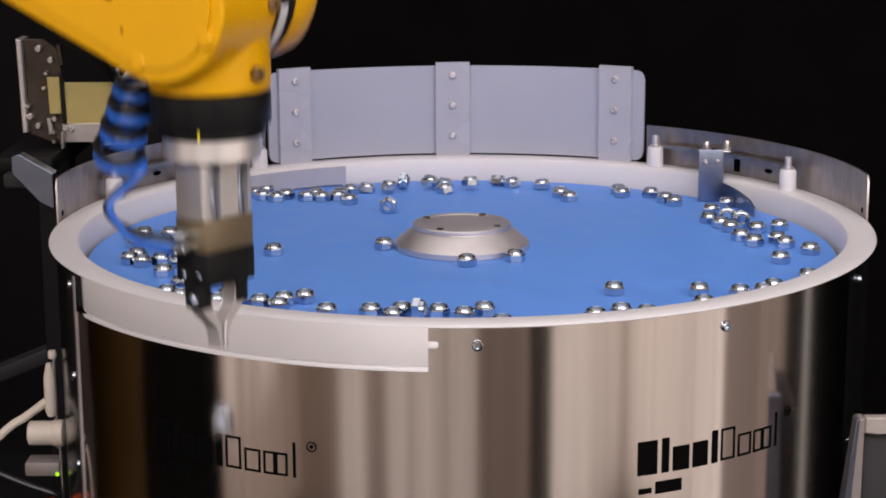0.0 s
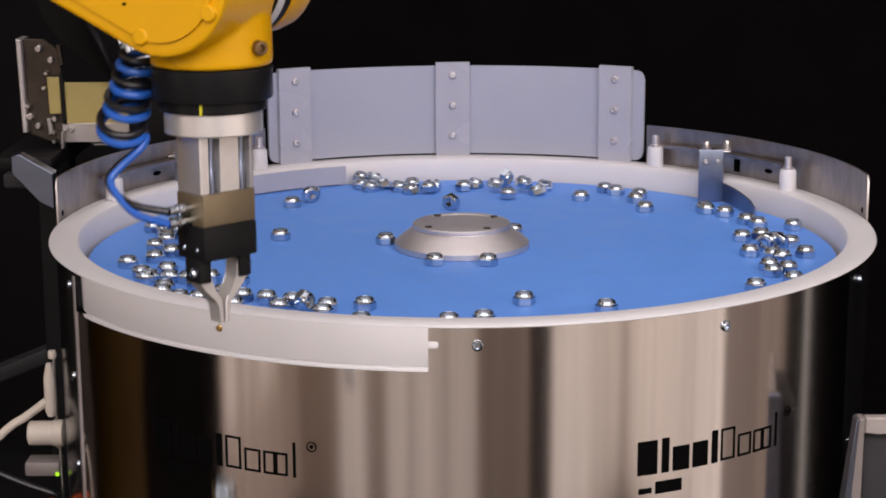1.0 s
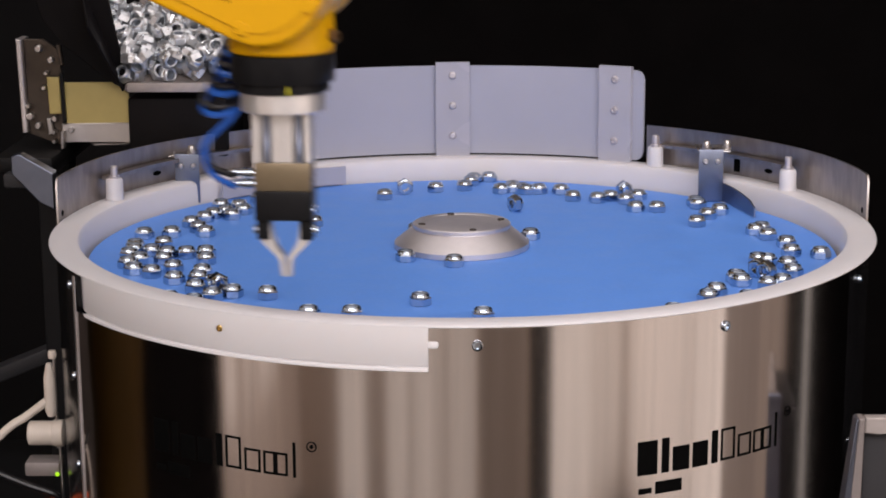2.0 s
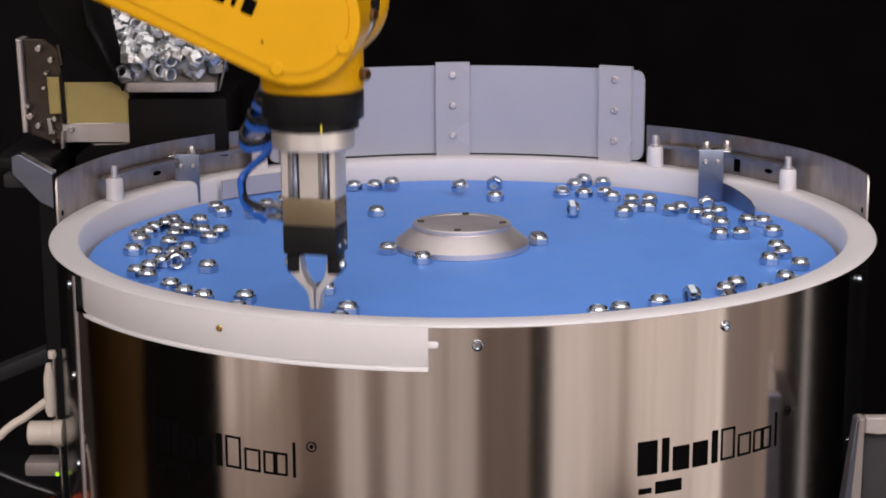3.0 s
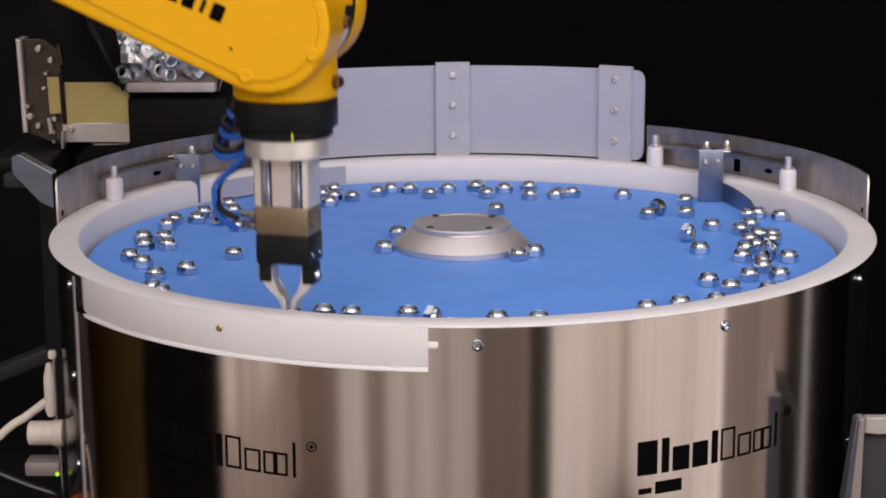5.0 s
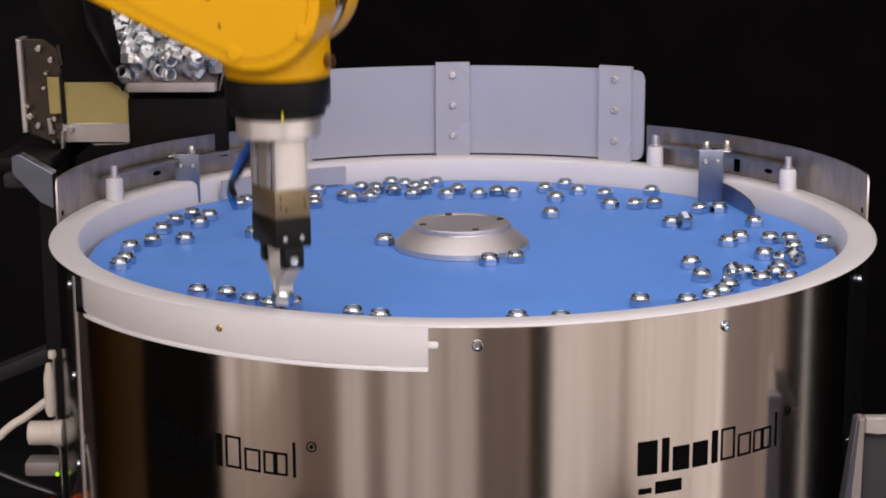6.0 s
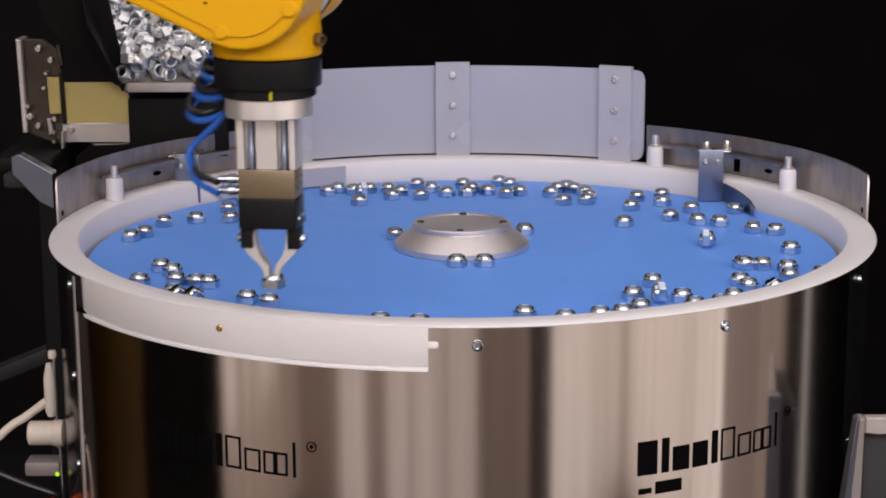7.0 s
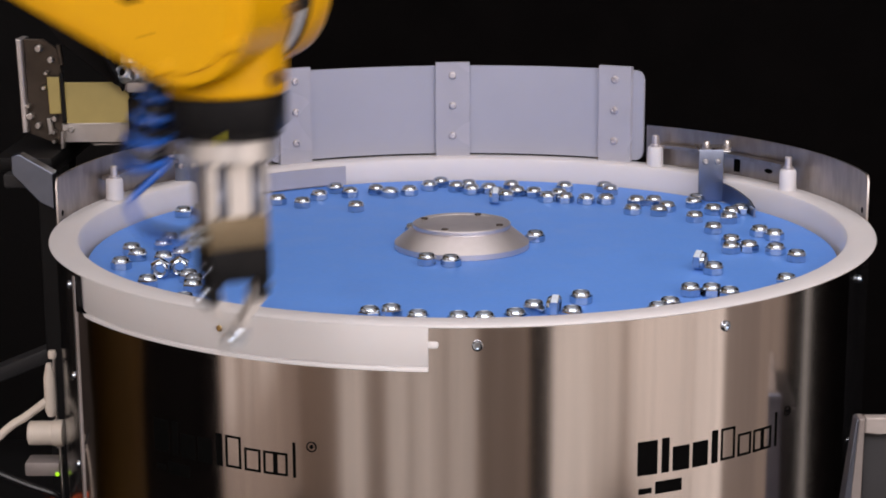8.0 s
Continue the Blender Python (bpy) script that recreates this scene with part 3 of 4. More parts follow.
# ---------------- robot ----------------
# seconds, tool tip x, y, z, turn of the flange
TOOL = [
    (0, -0.1304, -0.3952, 1.1170, 51), (0.1, -0.1240, -0.3549, 1.1389, 0), (0.2, -0.0997, -0.2240, 1.1151, -45),
    (0.3, -0.0948, -0.2257, 1.0902, -61), (0.4, -0.1048, -0.2338, 1.0879, -61), (0.5, -0.1113, -0.2665, 1.0979, -60),
    (0.6, -0.1112, -0.2598, 1.1278, -45), (0.7, -0.1195, -0.3136, 1.1229, 0), (0.8, -0.1292, -0.3949, 1.1042, 51),
    (0.9, -0.1301, -0.3982, 1.1020, 51), (1, -0.1297, -0.3913, 1.1298, 45), (1.1, -0.1073, -0.2408, 1.1191, -4),
    (1.2, -0.0806, -0.2131, 1.0990, -17), (1.3, -0.0905, -0.2226, 1.0893, -23), (1.4, -0.0958, -0.2270, 1.0879, -23),
    (1.5, -0.1030, -0.2277, 1.1099, -21), (1.6, -0.1134, -0.2744, 1.1174, -4), (1.7, -0.1278, -0.3893, 1.1026, 41),
    (1.8, -0.1301, -0.3982, 1.1020, 51), (1.9, -0.1289, -0.3885, 1.1290, 45), (2, -0.1073, -0.2408, 1.1191, -4),
    (2.1, -0.0915, -0.2218, 1.0964, -17), (2.2, -0.0948, -0.2265, 1.0867, -20), (2.3, -0.1015, -0.2311, 1.0887, -20),
    (2.4, -0.1094, -0.2529, 1.1149, -17), (2.5, -0.1197, -0.3150, 1.1226, 7), (2.6, -0.1288, -0.3930, 1.1052, 48),
    (2.7, -0.1301, -0.3982, 1.1020, 51), (2.8, -0.1277, -0.3818, 1.1364, 45), (2.9, -0.1080, -0.2448, 1.1183, -4),
    (3, -0.0911, -0.2222, 1.0936, -15), (3.1, -0.0998, -0.2312, 1.0825, -16), (3.2, -0.1067, -0.2430, 1.0925, -16),
    (3.3, -0.1098, -0.2554, 1.1148, -8), (3.4, -0.1216, -0.3277, 1.1211, 14), (3.5, -0.1301, -0.3982, 1.1020, 51),
    (3.6, -0.1301, -0.3982, 1.1020, 51), (3.7, -0.1283, -0.3864, 1.1272, 45), (3.8, -0.1089, -0.2492, 1.1204, 0),
    (3.9, -0.0925, -0.2225, 1.0966, -16), (4, -0.1012, -0.2322, 1.0828, -18), (4.1, -0.1101, -0.2601, 1.0991, -17),
    (4.2, -0.1114, -0.2633, 1.1174, -13), (4.3, -0.1193, -0.3121, 1.1242, 7), (4.4, -0.1294, -0.3958, 1.1032, 47),
    (4.5, -0.1301, -0.3984, 1.1008, 51), (4.6, -0.1291, -0.3887, 1.1322, 45), (4.7, -0.1089, -0.2497, 1.1184, 0),
    (4.8, -0.0924, -0.2214, 1.1018, -16), (4.9, -0.0982, -0.2297, 1.0839, -18), (5, -0.1060, -0.2394, 1.0915, -17),
    (5.1, -0.1101, -0.2566, 1.1148, -13), (5.2, -0.1197, -0.3147, 1.1238, 7), (5.3, -0.1292, -0.3949, 1.1042, 47),
    (5.4, -0.1301, -0.3982, 1.1020, 51), (5.5, -0.1291, -0.3893, 1.1292, 28), (5.6, -0.1089, -0.2497, 1.1184, -8),
    (5.7, -0.0864, -0.2172, 1.1000, -45), (5.8, -0.0905, -0.2226, 1.0893, -62), (5.9, -0.1048, -0.2340, 1.0869, -64),
    (6, -0.1092, -0.2537, 1.1059, -60), (6.1, -0.1123, -0.2666, 1.1245, -31), (6.2, -0.1257, -0.3768, 1.1196, 28),
    (6.3, -0.1301, -0.3982, 1.1020, 51), (6.4, -0.1296, -0.3926, 1.1208, 41), (6.5, -0.1236, -0.3439, 1.1314, 14),
    (6.6, -0.0974, -0.2228, 1.1123, -10), (6.7, -0.0955, -0.2262, 1.0903, -15), (6.8, -0.1041, -0.2342, 1.0837, -17),
    (6.9, -0.1101, -0.2595, 1.1017, -17), (7, -0.1130, -0.2711, 1.1203, -7), (7.1, -0.1257, -0.3766, 1.1205, 28),
    (7.2, -0.1301, -0.3982, 1.1017, 51), (7.3, -0.1300, -0.3939, 1.1211, 44), (7.4, -0.1189, -0.3093, 1.1252, 14),
    (7.5, -0.0816, -0.2120, 1.1072, -10), (7.6, -0.0780, -0.2133, 1.0887, -15), (7.7, -0.0864, -0.2203, 1.0858, -17),
    (7.8, -0.0924, -0.2218, 1.1001, -17), (7.9, -0.1017, -0.2262, 1.1121, -4), (8, -0.1244, -0.3692, 1.1119, 30),
]
robot = thing("industrial_robot", "yellow industrial robot with a two-finger gripper", "robot")


def ring_of(cx, cz, r, a0, a1, n):
    return [(cx + r * math.cos(radians(a0 + (a1 - a0) * i / n)), cz + r * math.sin(radians(a0 + (a1 - a0) * i / n))) for i in range(n + 1)]


SHOULDER = Vector((-0.92, 0.12, 1.0))


def build_robot():
    # forearm: a rounded beam that comes from the upper left and nears the eye; it ends round the wrist joint
    lean = Matrix.Rotation(radians(-25), 4, "Z")
    swing = Matrix.Rotation(radians(40), 4, "Z") @ Matrix.Rotation(radians(90), 4, "Y")
    ring = Matrix.Translation((0.0181, 0.0373, 0.1902)) @ swing
    outline = ring_of(-0.0030, 0.1812, 0.0390, -116, 35, 26) + [(0.020, 0.2505), (-0.36, 0.483), (-0.45, 0.341)]
    cast = extrude(outline, 0.052, 0.010, lean @ Matrix.Translation((0, -0.017, 0)), segments=4)
    lathe([(0, -0.0012), (0.0415, -0.0012), (0.0428, -0.003), (0.0430, -0.010), (0.0415, -0.022), (0.037, -0.034), (0.026, -0.046), (0, -0.052)], 64, cast, ring)
    lathe([(0, 0.215), (0.024, 0.205), (0.0295, 0.185), (0.0312, 0.165), (0.0316, 0.150), (0.0316, 0.1345), (0, 0.1345)], 56, cast)
    arm = part("forearm", cast, YELLOW, robot, "glossy yellow cast forearm and wrist")
    fuse = arm.modifiers.new("fuse", "REMESH")
    fuse.mode, fuse.voxel_size, fuse.use_smooth_shade = "VOXEL", 0.0014, True
    soft = arm.modifiers.new("soften", "SMOOTH")
    soft.factor, soft.iterations = 0.5, 9
    rim = ring_of(-0.0030, 0.1825, 0.0325, -116, 40, 24)
    part("joint_cover", extrude(rim + [(0.012, 0.2469), (-0.3121, 0.4188), (-0.376, 0.322)], 0.005, 0.0022, lean @ Matrix.Translation((0, -0.0423, 0)), segments=3), YELLOW, arm)
    for x, z in ((0.0262, 0.1655), (-0.0135, 0.1527)):
        part("boss", lathe([(0, 0.0016), (0.0035, 0.0016), (0.0043, 0.0008), (0.0047, -0.006), (0, -0.006)], 20), YELLOW, arm,
             at=lean @ Matrix.Translation((x, -0.0440, z)) @ Matrix.Rotation(radians(90), 4, "X"))
    part("wrist_cap", lathe([(0, 0.0220), (0.026, 0.0215), (0.036, 0.0190), (0.0408, 0.0145), (0.0428, 0.008), (0.0430, 0.001), (0.0415, 0.0), (0, 0.0)], 64), YELLOW, arm, at=ring)
    part("seam", arc([(0.0402, -0.0022), (0.0424, -0.0022), (0.0424, 0.0012), (0.0402, 0.0012)], 0, 360, 64), BLACK, arm, at=ring)
    part("label_strip", arc([(0.0426, -0.0094), (0.0442, -0.0094), (0.0442, -0.0050), (0.0426, -0.0050)], -74, -32, 24), LABEL, arm, "pale curved label", at=ring)
    part("label_strip", arc([(0.0424, -0.0108), (0.0438, -0.0108), (0.0438, -0.0030), (0.0424, -0.0030)], -88, -27, 30), BLACK, arm, "black backing of the label", at=ring)
    for x, z, y in ((0.0342, 0.1795, -0.0110), (0.0262, 0.1452, -0.0195)):
        part("bolt", lathe([(0, 0.0015), (0.0016, 0.0015), (0.0020, 0.004), (0.0034, 0.0038), (0.0039, 0.003), (0.0039, -0.012), (0, -0.012)], 16), BOLT, arm,
             "dull brown cap screw", at=Matrix.Translation((x, y, z)) @ Matrix.Rotation(radians(30), 4, "Z") @ Matrix.Rotation(radians(90), 4, "X"))
    slope = lean @ Matrix.Translation((-0.0290, -0.0450, 0.1893)) @ Matrix.Rotation(radians(24), 4, "Y")
    for x, w, h in ((-0.038, 0.0072, 0.0098), (-0.028, 0.0072, 0.0098), (-0.0180, 0.0072, 0.0098), (-0.0092, 0.0026, 0.0080), (0.0, 0.0076, 0.0098)):
        part("letter_bar", box(w, 0.0010, h, x, 0, 0, 0.0008), FLAT_BLACK, arm, "black lettering on the forearm", at=slope)
    part("plug", lathe([(0, 0.001), (0.0008, 0.001), (0.0009, -0.001), (0, -0.001)], 10), FLAT_BLACK, arm,
         at=lean @ Matrix.Translation((-0.0217, -0.0448, 0.1687)) @ Matrix.Rotation(radians(90), 4, "X"))
    # black flange ring
    part("flange", lathe([(0, 0.1342), (0.0308, 0.1342), (0.0314, 0.1335), (0.0314, 0.1185), (0.0310, 0.1178), (0.0282, 0.1176), (0.0282, 0.1125), (0.0276, 0.1118), (0, 0.1118)], 64),
         BLACK, arm, "black flange ring")
    part("marker_stripe", box(0.0012, 0.0008, 0.0058, -0.003, -0.0281, 0.1146, 0.0003), MARK, arm, "yellow paint mark")
    part("elbow", lathe([(0, -0.075), (0.070, -0.075), (0.080, -0.065), (0.080, 0.065), (0.070, 0.075), (0, 0.075)], 40), YELLOW, arm,
         at=lean @ Matrix.Translation((-0.405, -0.010, 0.401)) @ Matrix.Rotation(radians(90), 4, "X"))
    base = part("base", box(0.44, 0.60, 0.60, 0, -0.06, 0.30, 0.006), MATT_BLACK, robot, "dark pedestal of the robot", at=Matrix.Translation((SHOULDER.x, SHOULDER.y, 0)))
    # unseen turret, sized and darkened for the amber strip mirrored in the drum
    part("turret", lathe([(0, 0.60), (0.21, 0.60), (0.21, 0.64), (0.19, 0.68), (0.185, 0.80), (0.20, 0.86), (0.20, 1.02), (0.14, 1.07), (0, 1.08)], 48), DIM_YELLOW, base, at=Matrix.Translation((0, -0.065, 0)))
    upper = part("upper_arm", box(0.13, 0.15, 0.90, 0, 0, 0.39, 0.05, segments=4), YELLOW, robot, "yellow upper arm")
    return arm, upper


def build_gripper():
    g = tagged(new("gripper"), "two-finger gripper with bright body and bronze block")
    g.parent = robot
    part("adapter_plate", lathe([(0, 0.1118), (0.0250, 0.1118), (0.0256, 0.1112), (0.0256, 0.1005), (0.0250, 0.0998), (0, 0.0998)], 56), GRIPPER_ALU, g, "bright turned adapter plate")
    # body with two grooves in its front
    w, d = 0.0180, 0.0115
    outline = [(-w, -d + 0.001), (-w + 0.001, -d), (-0.0130, -d), (-0.0130, -d + 0.006), (-0.0056, -d + 0.006), (-0.0056, -d), (0.0066, -d), (0.0066, -d + 0.006), (0.0140, -d + 0.006), (0.0140, -d),
               (w - 0.003, -d), (w - 0.001, -d + 0.001), (w, -d + 0.003), (w, d - 0.004), (w - 0.0012, d - 0.0012), (w - 0.004, d), (-w + 0.004, d), (-w + 0.0012, d - 0.0012), (-w, d - 0.004)]
    body = extrude(outline, 0.0310, 0.0006, Matrix.Translation((0, 0, 0.0845)) @ Matrix.Rotation(radians(90), 4, "X") @ Matrix.Scale(-1, 4, (0, 0, 1)), segments=1)
    part("body", body, GRIPPER_ALU, g, "bright grooved aluminium body")
    for x in (-0.0093, 0.0103):
        part("rod", lathe([(0, 0.0), (0.0024, 0.0), (0.0024, 0.011), (0.0019, 0.012), (0.0019, 0.033), (0, 0.033)], 16), BRACKET, g, at=Matrix.Translation((x, -d + 0.0034, 0.0690)))
    block = part("bronze_block", box(0.0340, 0.0229, 0.0172, 0, 0, 0.0604, 0.0007), BRONZE, g, "bronze-coloured machined block")
    # black discs for the shade in the block's pin holes
    for y, z in ((-0.0078, 0.0645), (-0.0078, 0.0590), (-0.0042, 0.0572), (0.0075, 0.0632), (0.0079, 0.0588)):
        part("pin_hole", lathe([(0, 0.0002), (0.0008, 0.0002), (0.0008, -0.0006), (0, -0.0006)], 10), FLAT_BLACK, block, at=Matrix.Translation((0.0170, y, z)) @ Matrix.Rotation(radians(90), 4, "Y"))
    part("jaw_housing", box(0.0346, 0.0236, 0.0182, 0, 0, 0.0427, 0.0009), BLACK, g, "black jaw housing")
    for y in (-0.0055, 0.0055):
        part("housing_screw", screw_mesh(0.0017, 0.001), CHROME, g, at=Matrix.Translation((0.0174, y, 0.0395)) @ Matrix.Rotation(radians(90), 4, "Y"))
        part("housing_screw", screw_mesh(0.0017, 0.001), CHROME, g, at=Matrix.Translation((-0.0174, y, 0.0395)) @ Matrix.Rotation(radians(-90), 4, "Y"))
    for z in (0.0545, 0.0612):
        f = lathe([(0, 0), (0.0026, 0), (0.0026, 0.004), (0.0032, 0.0045), (0.0032, 0.0085), (0.0024, 0.009), (0.0024, 0.0145), (0, 0.0145)], 16)
        part("air_fitting", f, CHROME, g, "nickel push-in air fitting", at=Matrix.Translation((-0.0168, 0, z)) @ Matrix.Rotation(radians(-90), 4, "Y"))
    sliding = []
    high = 0.0127
    for s in (-1, 1):
        side = [(0.0086, 0.0310), (0.0084, 0.0215), (0.0062, 0.0160), (0.0022, 0.0118), (0.0010, 0.0090), (0.0006, -0.0025), (0.0031, -0.0025), (0.0035, 0.0075), (0.0060, 0.0105),
                (0.0128, 0.0172), (0.0156, 0.0205), (0.0156, 0.0225), (0.0138, 0.0232), (0.0135, 0.0310)]
        sliding.append((s, Matrix(), part("jaw", box(0.0074, 0.0130, high, s * 0.0132, 0, 0.0336 - high / 2, 0.0007), BLACK, g, "black sliding jaw")))
        at = Matrix.Translation((s * 0.0170, -0.001, 0.0336 - 0.58 * high)) @ Matrix.Rotation(radians(s * 90), 4, "Y")
        sliding.append((s, at, part("jaw_screw", screw_mesh(0.0032, 0.0028), CHROME, g, at=at)))
        sliding.append((s, Matrix(), part("finger", extrude([(s * x, z) for x, z in side], 0.0092, 0.0005, segments=1), FINGER, g, "slim machined steel finger")))
    return g, sliding


forearm, upper_arm = build_robot()
gripper, jaws = build_gripper()


def build_hose():
    h = tagged(new("hose_loop"), "loose loops of blue and black air hose")
    h.parent = robot
    for m, line in ((HOSE_BLUE, [(-0.0390, 0.002, 0.1010), (-0.0350, -0.004, 0.0965), (-0.0373, -0.008, 0.0915), (-0.0465, -0.011, 0.083), (-0.0520, -0.014, 0.0765), (-0.0490, -0.018, 0.0700), (-0.0375, -0.0235, 0.0600), (-0.0197, -0.0243, 0.0545)]),
                    (HOSE_BLACK, [(-0.0390, 0.002, 0.1052), (-0.0360, -0.003, 0.0985), (-0.0400, -0.004, 0.0900), (-0.0490, -0.007, 0.0830), (-0.0545, -0.010, 0.0755), (-0.0500, -0.015, 0.0690), (-0.0375, -0.0225, 0.0640), (-0.0197, -0.0243, 0.0612)])):
        part("hose", tube(smooth_line(line, 10), 0.0020), m, h)

    def coil(phase, turns, rise):
        pts = []
        for i in range(181):
            u = i / 180
            a = 2 * math.pi * turns * u + phase
            k, tilt = 0.0088 + 0.0036 * u, radians(8 + 26 * u * u)
            pts.append((-0.0400 - 0.0090 * u + k * math.cos(a), 0.010 - 0.014 * u + k * math.sin(a) * math.cos(tilt), 0.1400 - (0.0430 - rise) * u + k * math.sin(a) * math.sin(tilt)))
        return tube(pts, 0.0021)
    part("coiled_hose", coil(0.0, 4.1, 0.0), HOSE_BLUE, h, "blue coiled air hose")
    part("coiled_hose", coil(math.pi, 3.6, 0.0042), HOSE_BLACK, h, "black coiled air hose")
    part("hose_feed", tube(smooth_line([(-0.035, 0.010, 0.158), (-0.034, 0.018, 0.185), (-0.06, 0.04, 0.24)]), 0.0022), HOSE_BLUE, h)
    return h


hose_loop = build_hose()

# ---------------- nuts ----------------
TURN = -21.6        # degrees a second


def nut_mesh():
    bm = bmesh.new()
    def hexagon(af, z):
        c = af / math.sqrt(3)
        return [bm.verts.new((c * math.cos(radians(60 * i)), c * math.sin(radians(60 * i)), z)) for i in range(6)]
    def circle(r, z, n=18):
        return [bm.verts.new((r * math.cos(2 * math.pi * i / n), r * math.sin(2 * math.pi * i / n), z)) for i in range(n)]
    lathe([(0.0034, 0.0056), (0.0034, 0.0), (0.0057, 0.0), (0.0066, 0.0004)], 18, bm)
    h0, h1 = hexagon(0.0130, 0.0005), hexagon(0.0130, 0.0050)
    for i in range(6):
        bm.faces.new((h0[i], h0[(i + 1) % 6], h1[(i + 1) % 6], h1[i]))
    c0 = circle(0.0063, 0.0001)
    c1 = circle(0.0064, 0.0056)
    for ring, hx in ((c0, h0), (c1, h1)):
        for i in range(6):
            bm.faces.new((hx[i], hx[(i + 1) % 6], ring[(3 * i + 3) % 18], ring[3 * i + 2], ring[3 * i + 1], ring[3 * i]))
    lathe([(0.0064, 0.0056), (0.0062, 0.0068), (0.0056, 0.0078), (0.0047, 0.0082), (0.0040, 0.0079), (0.0038, 0.0056)], 18, bm)
    return bm


first_nut = part("lock_nut", nut_mesh(), CHROME)
tagged(first_nut, "bright zinc-plated hexagonal lock nut on the disc", "nut", "nuts on the disc")
part("insert", arc([(0.0034, 0.0056), (0.0040, 0.0056), (0.0042, 0.0074), (0.0036, 0.0076)], 0, 360, 18), NYLON, first_nut, "pale nylon locking ring")
NUTS = []


def lying(a, r, turn, tip=0, lift=0.0):
    """The pose of a nut in the disc's space: angle, radius, its own turn, and how far it is tipped on its side."""
    m = Matrix.Translation((r * math.cos(radians(a)), r * math.sin(radians(a)), DISC + lift))
    if tip:
        return m @ Matrix.Rotation(radians(turn), 4, "Z") @ Matrix.Translation((0, 0, 0.0065)) @ Matrix.Rotation(radians(tip), 4, "X") @ Matrix.Rotation(radians(30), 4, "Z") @ Matrix.Translation((0, 0, -0.0041))
    return m @ Matrix.Rotation(radians(turn), 4, "Z")


def spin(t):
    return Matrix.Rotation(radians(TURN * t), 4, "Z")


# times at which the disc is knocked from below at the back
KNOCKS = (-0.05, 0.52, 0.88, 1.4, 1.65, 2.1, 2.5, 2.85, 3.25, 3.7, 4.08, 4.62, 5.1, 5.4, 5.75, 6.28, 6.58, 7.12, 7.42)
rng = random.Random(11)


def next_nut():
    return first_nut if not NUTS else copy_thing(first_nut, Matrix())


MARKS = (0.0, 1.5, 3.5, 4.5, 6.5, 8.0)


def disc_nut(tipped, *places):
    """A nut that rides on the disc. Its angle and radius (mm) on the disc at the times of MARKS; it shifts where the knocks catch it."""
    turn, rows, tip = rng.uniform(0, 360), [], 90 if tipped else 0
    hop, roll = 0.0003 + 0.006 * rng.random() ** 3, rng.uniform(-25, 25)

    def inside(t, a):
        return 66 < (a + TURN * t) % 360 < 112

    def at(t):
        k = max(i for i in range(len(MARKS) - 1) if t >= MARKS[i] - 1e-6)
        (t0, t1), (b0, q0), (b1, q1) = MARKS[k:k + 2], places[k], places[k + 1]
        zone = [i for i in range(21) if inside(t0 + (t1 - t0) * i / 20, b0)]
        u0, u1 = (t0 + (t1 - t0) * zone[0] / 20, min(t1, t0 + (t1 - t0) * (zone[-1] + 1) / 20)) if zone else (t0, t1)
        u = min(1.0, max(0.0, (t - u0) / max(0.05, u1 - u0)))
        u = u * u * (3 - 2 * u)
        a, r = b0 + (b1 - b0) * u, q0 + (q1 - q0) * u
        lift = tilt = 0.0
        if inside(t, a) and r > 180:
            k = min([(t - n) / 0.22 for n in KNOCKS if t >= n] or [1.0])
            if k < 1:
                lift, tilt = hop * 4 * k * (1 - k), roll * 4 * k * (1 - k)
        return spin(t) @ lying(a, r / 1000, turn, tip, lift) @ Matrix.Rotation(radians(tilt), 4, "X")

    t = 0.0
    while t < 8.001:
        rows.append((t, at(min(t, 8.0))))
        busy = any(inside(t + d, a) for d in (0, 0.25) for a, r in places)
        t = round(t + (0.1 if busy else 0.25), 3)
    if rows[-1][0] < 7.99:
        rows.append((8.0, at(8.0)))
    NUTS.append((next_nut(), rows))


TIP = [(t, Vector((x, y, z)), a) for t, x, y, z, a in TOOL]
DROPS = (0.91, 1.83, 2.73, 3.585, 4.5, 5.38, 6.348, 7.22, 8.2)


def tool_at(t):
    for (t0, p0, a0), (t1, p1, a1) in zip(TIP, TIP[1:]):
        if t <= t1 + 1e-6:
            u = (t - t0) / (t1 - t0)
            return Matrix.Translation(p0.lerp(p1, u)) @ Matrix.Rotation(radians(a0 + (a1 - a0) * u), 4, "Z") @ Matrix.Translation((0, 0, -0.0040))
    return tool_at(8.0)


def falling(start, age):
    drop = min(4.9 * age * age + 0.25 * age, start.translation.z - 0.7505)
    return Matrix.Translation((0, 0, -drop)) @ start @ Matrix.Rotation(radians(min(80.0, 160 * age)), 4, "X")


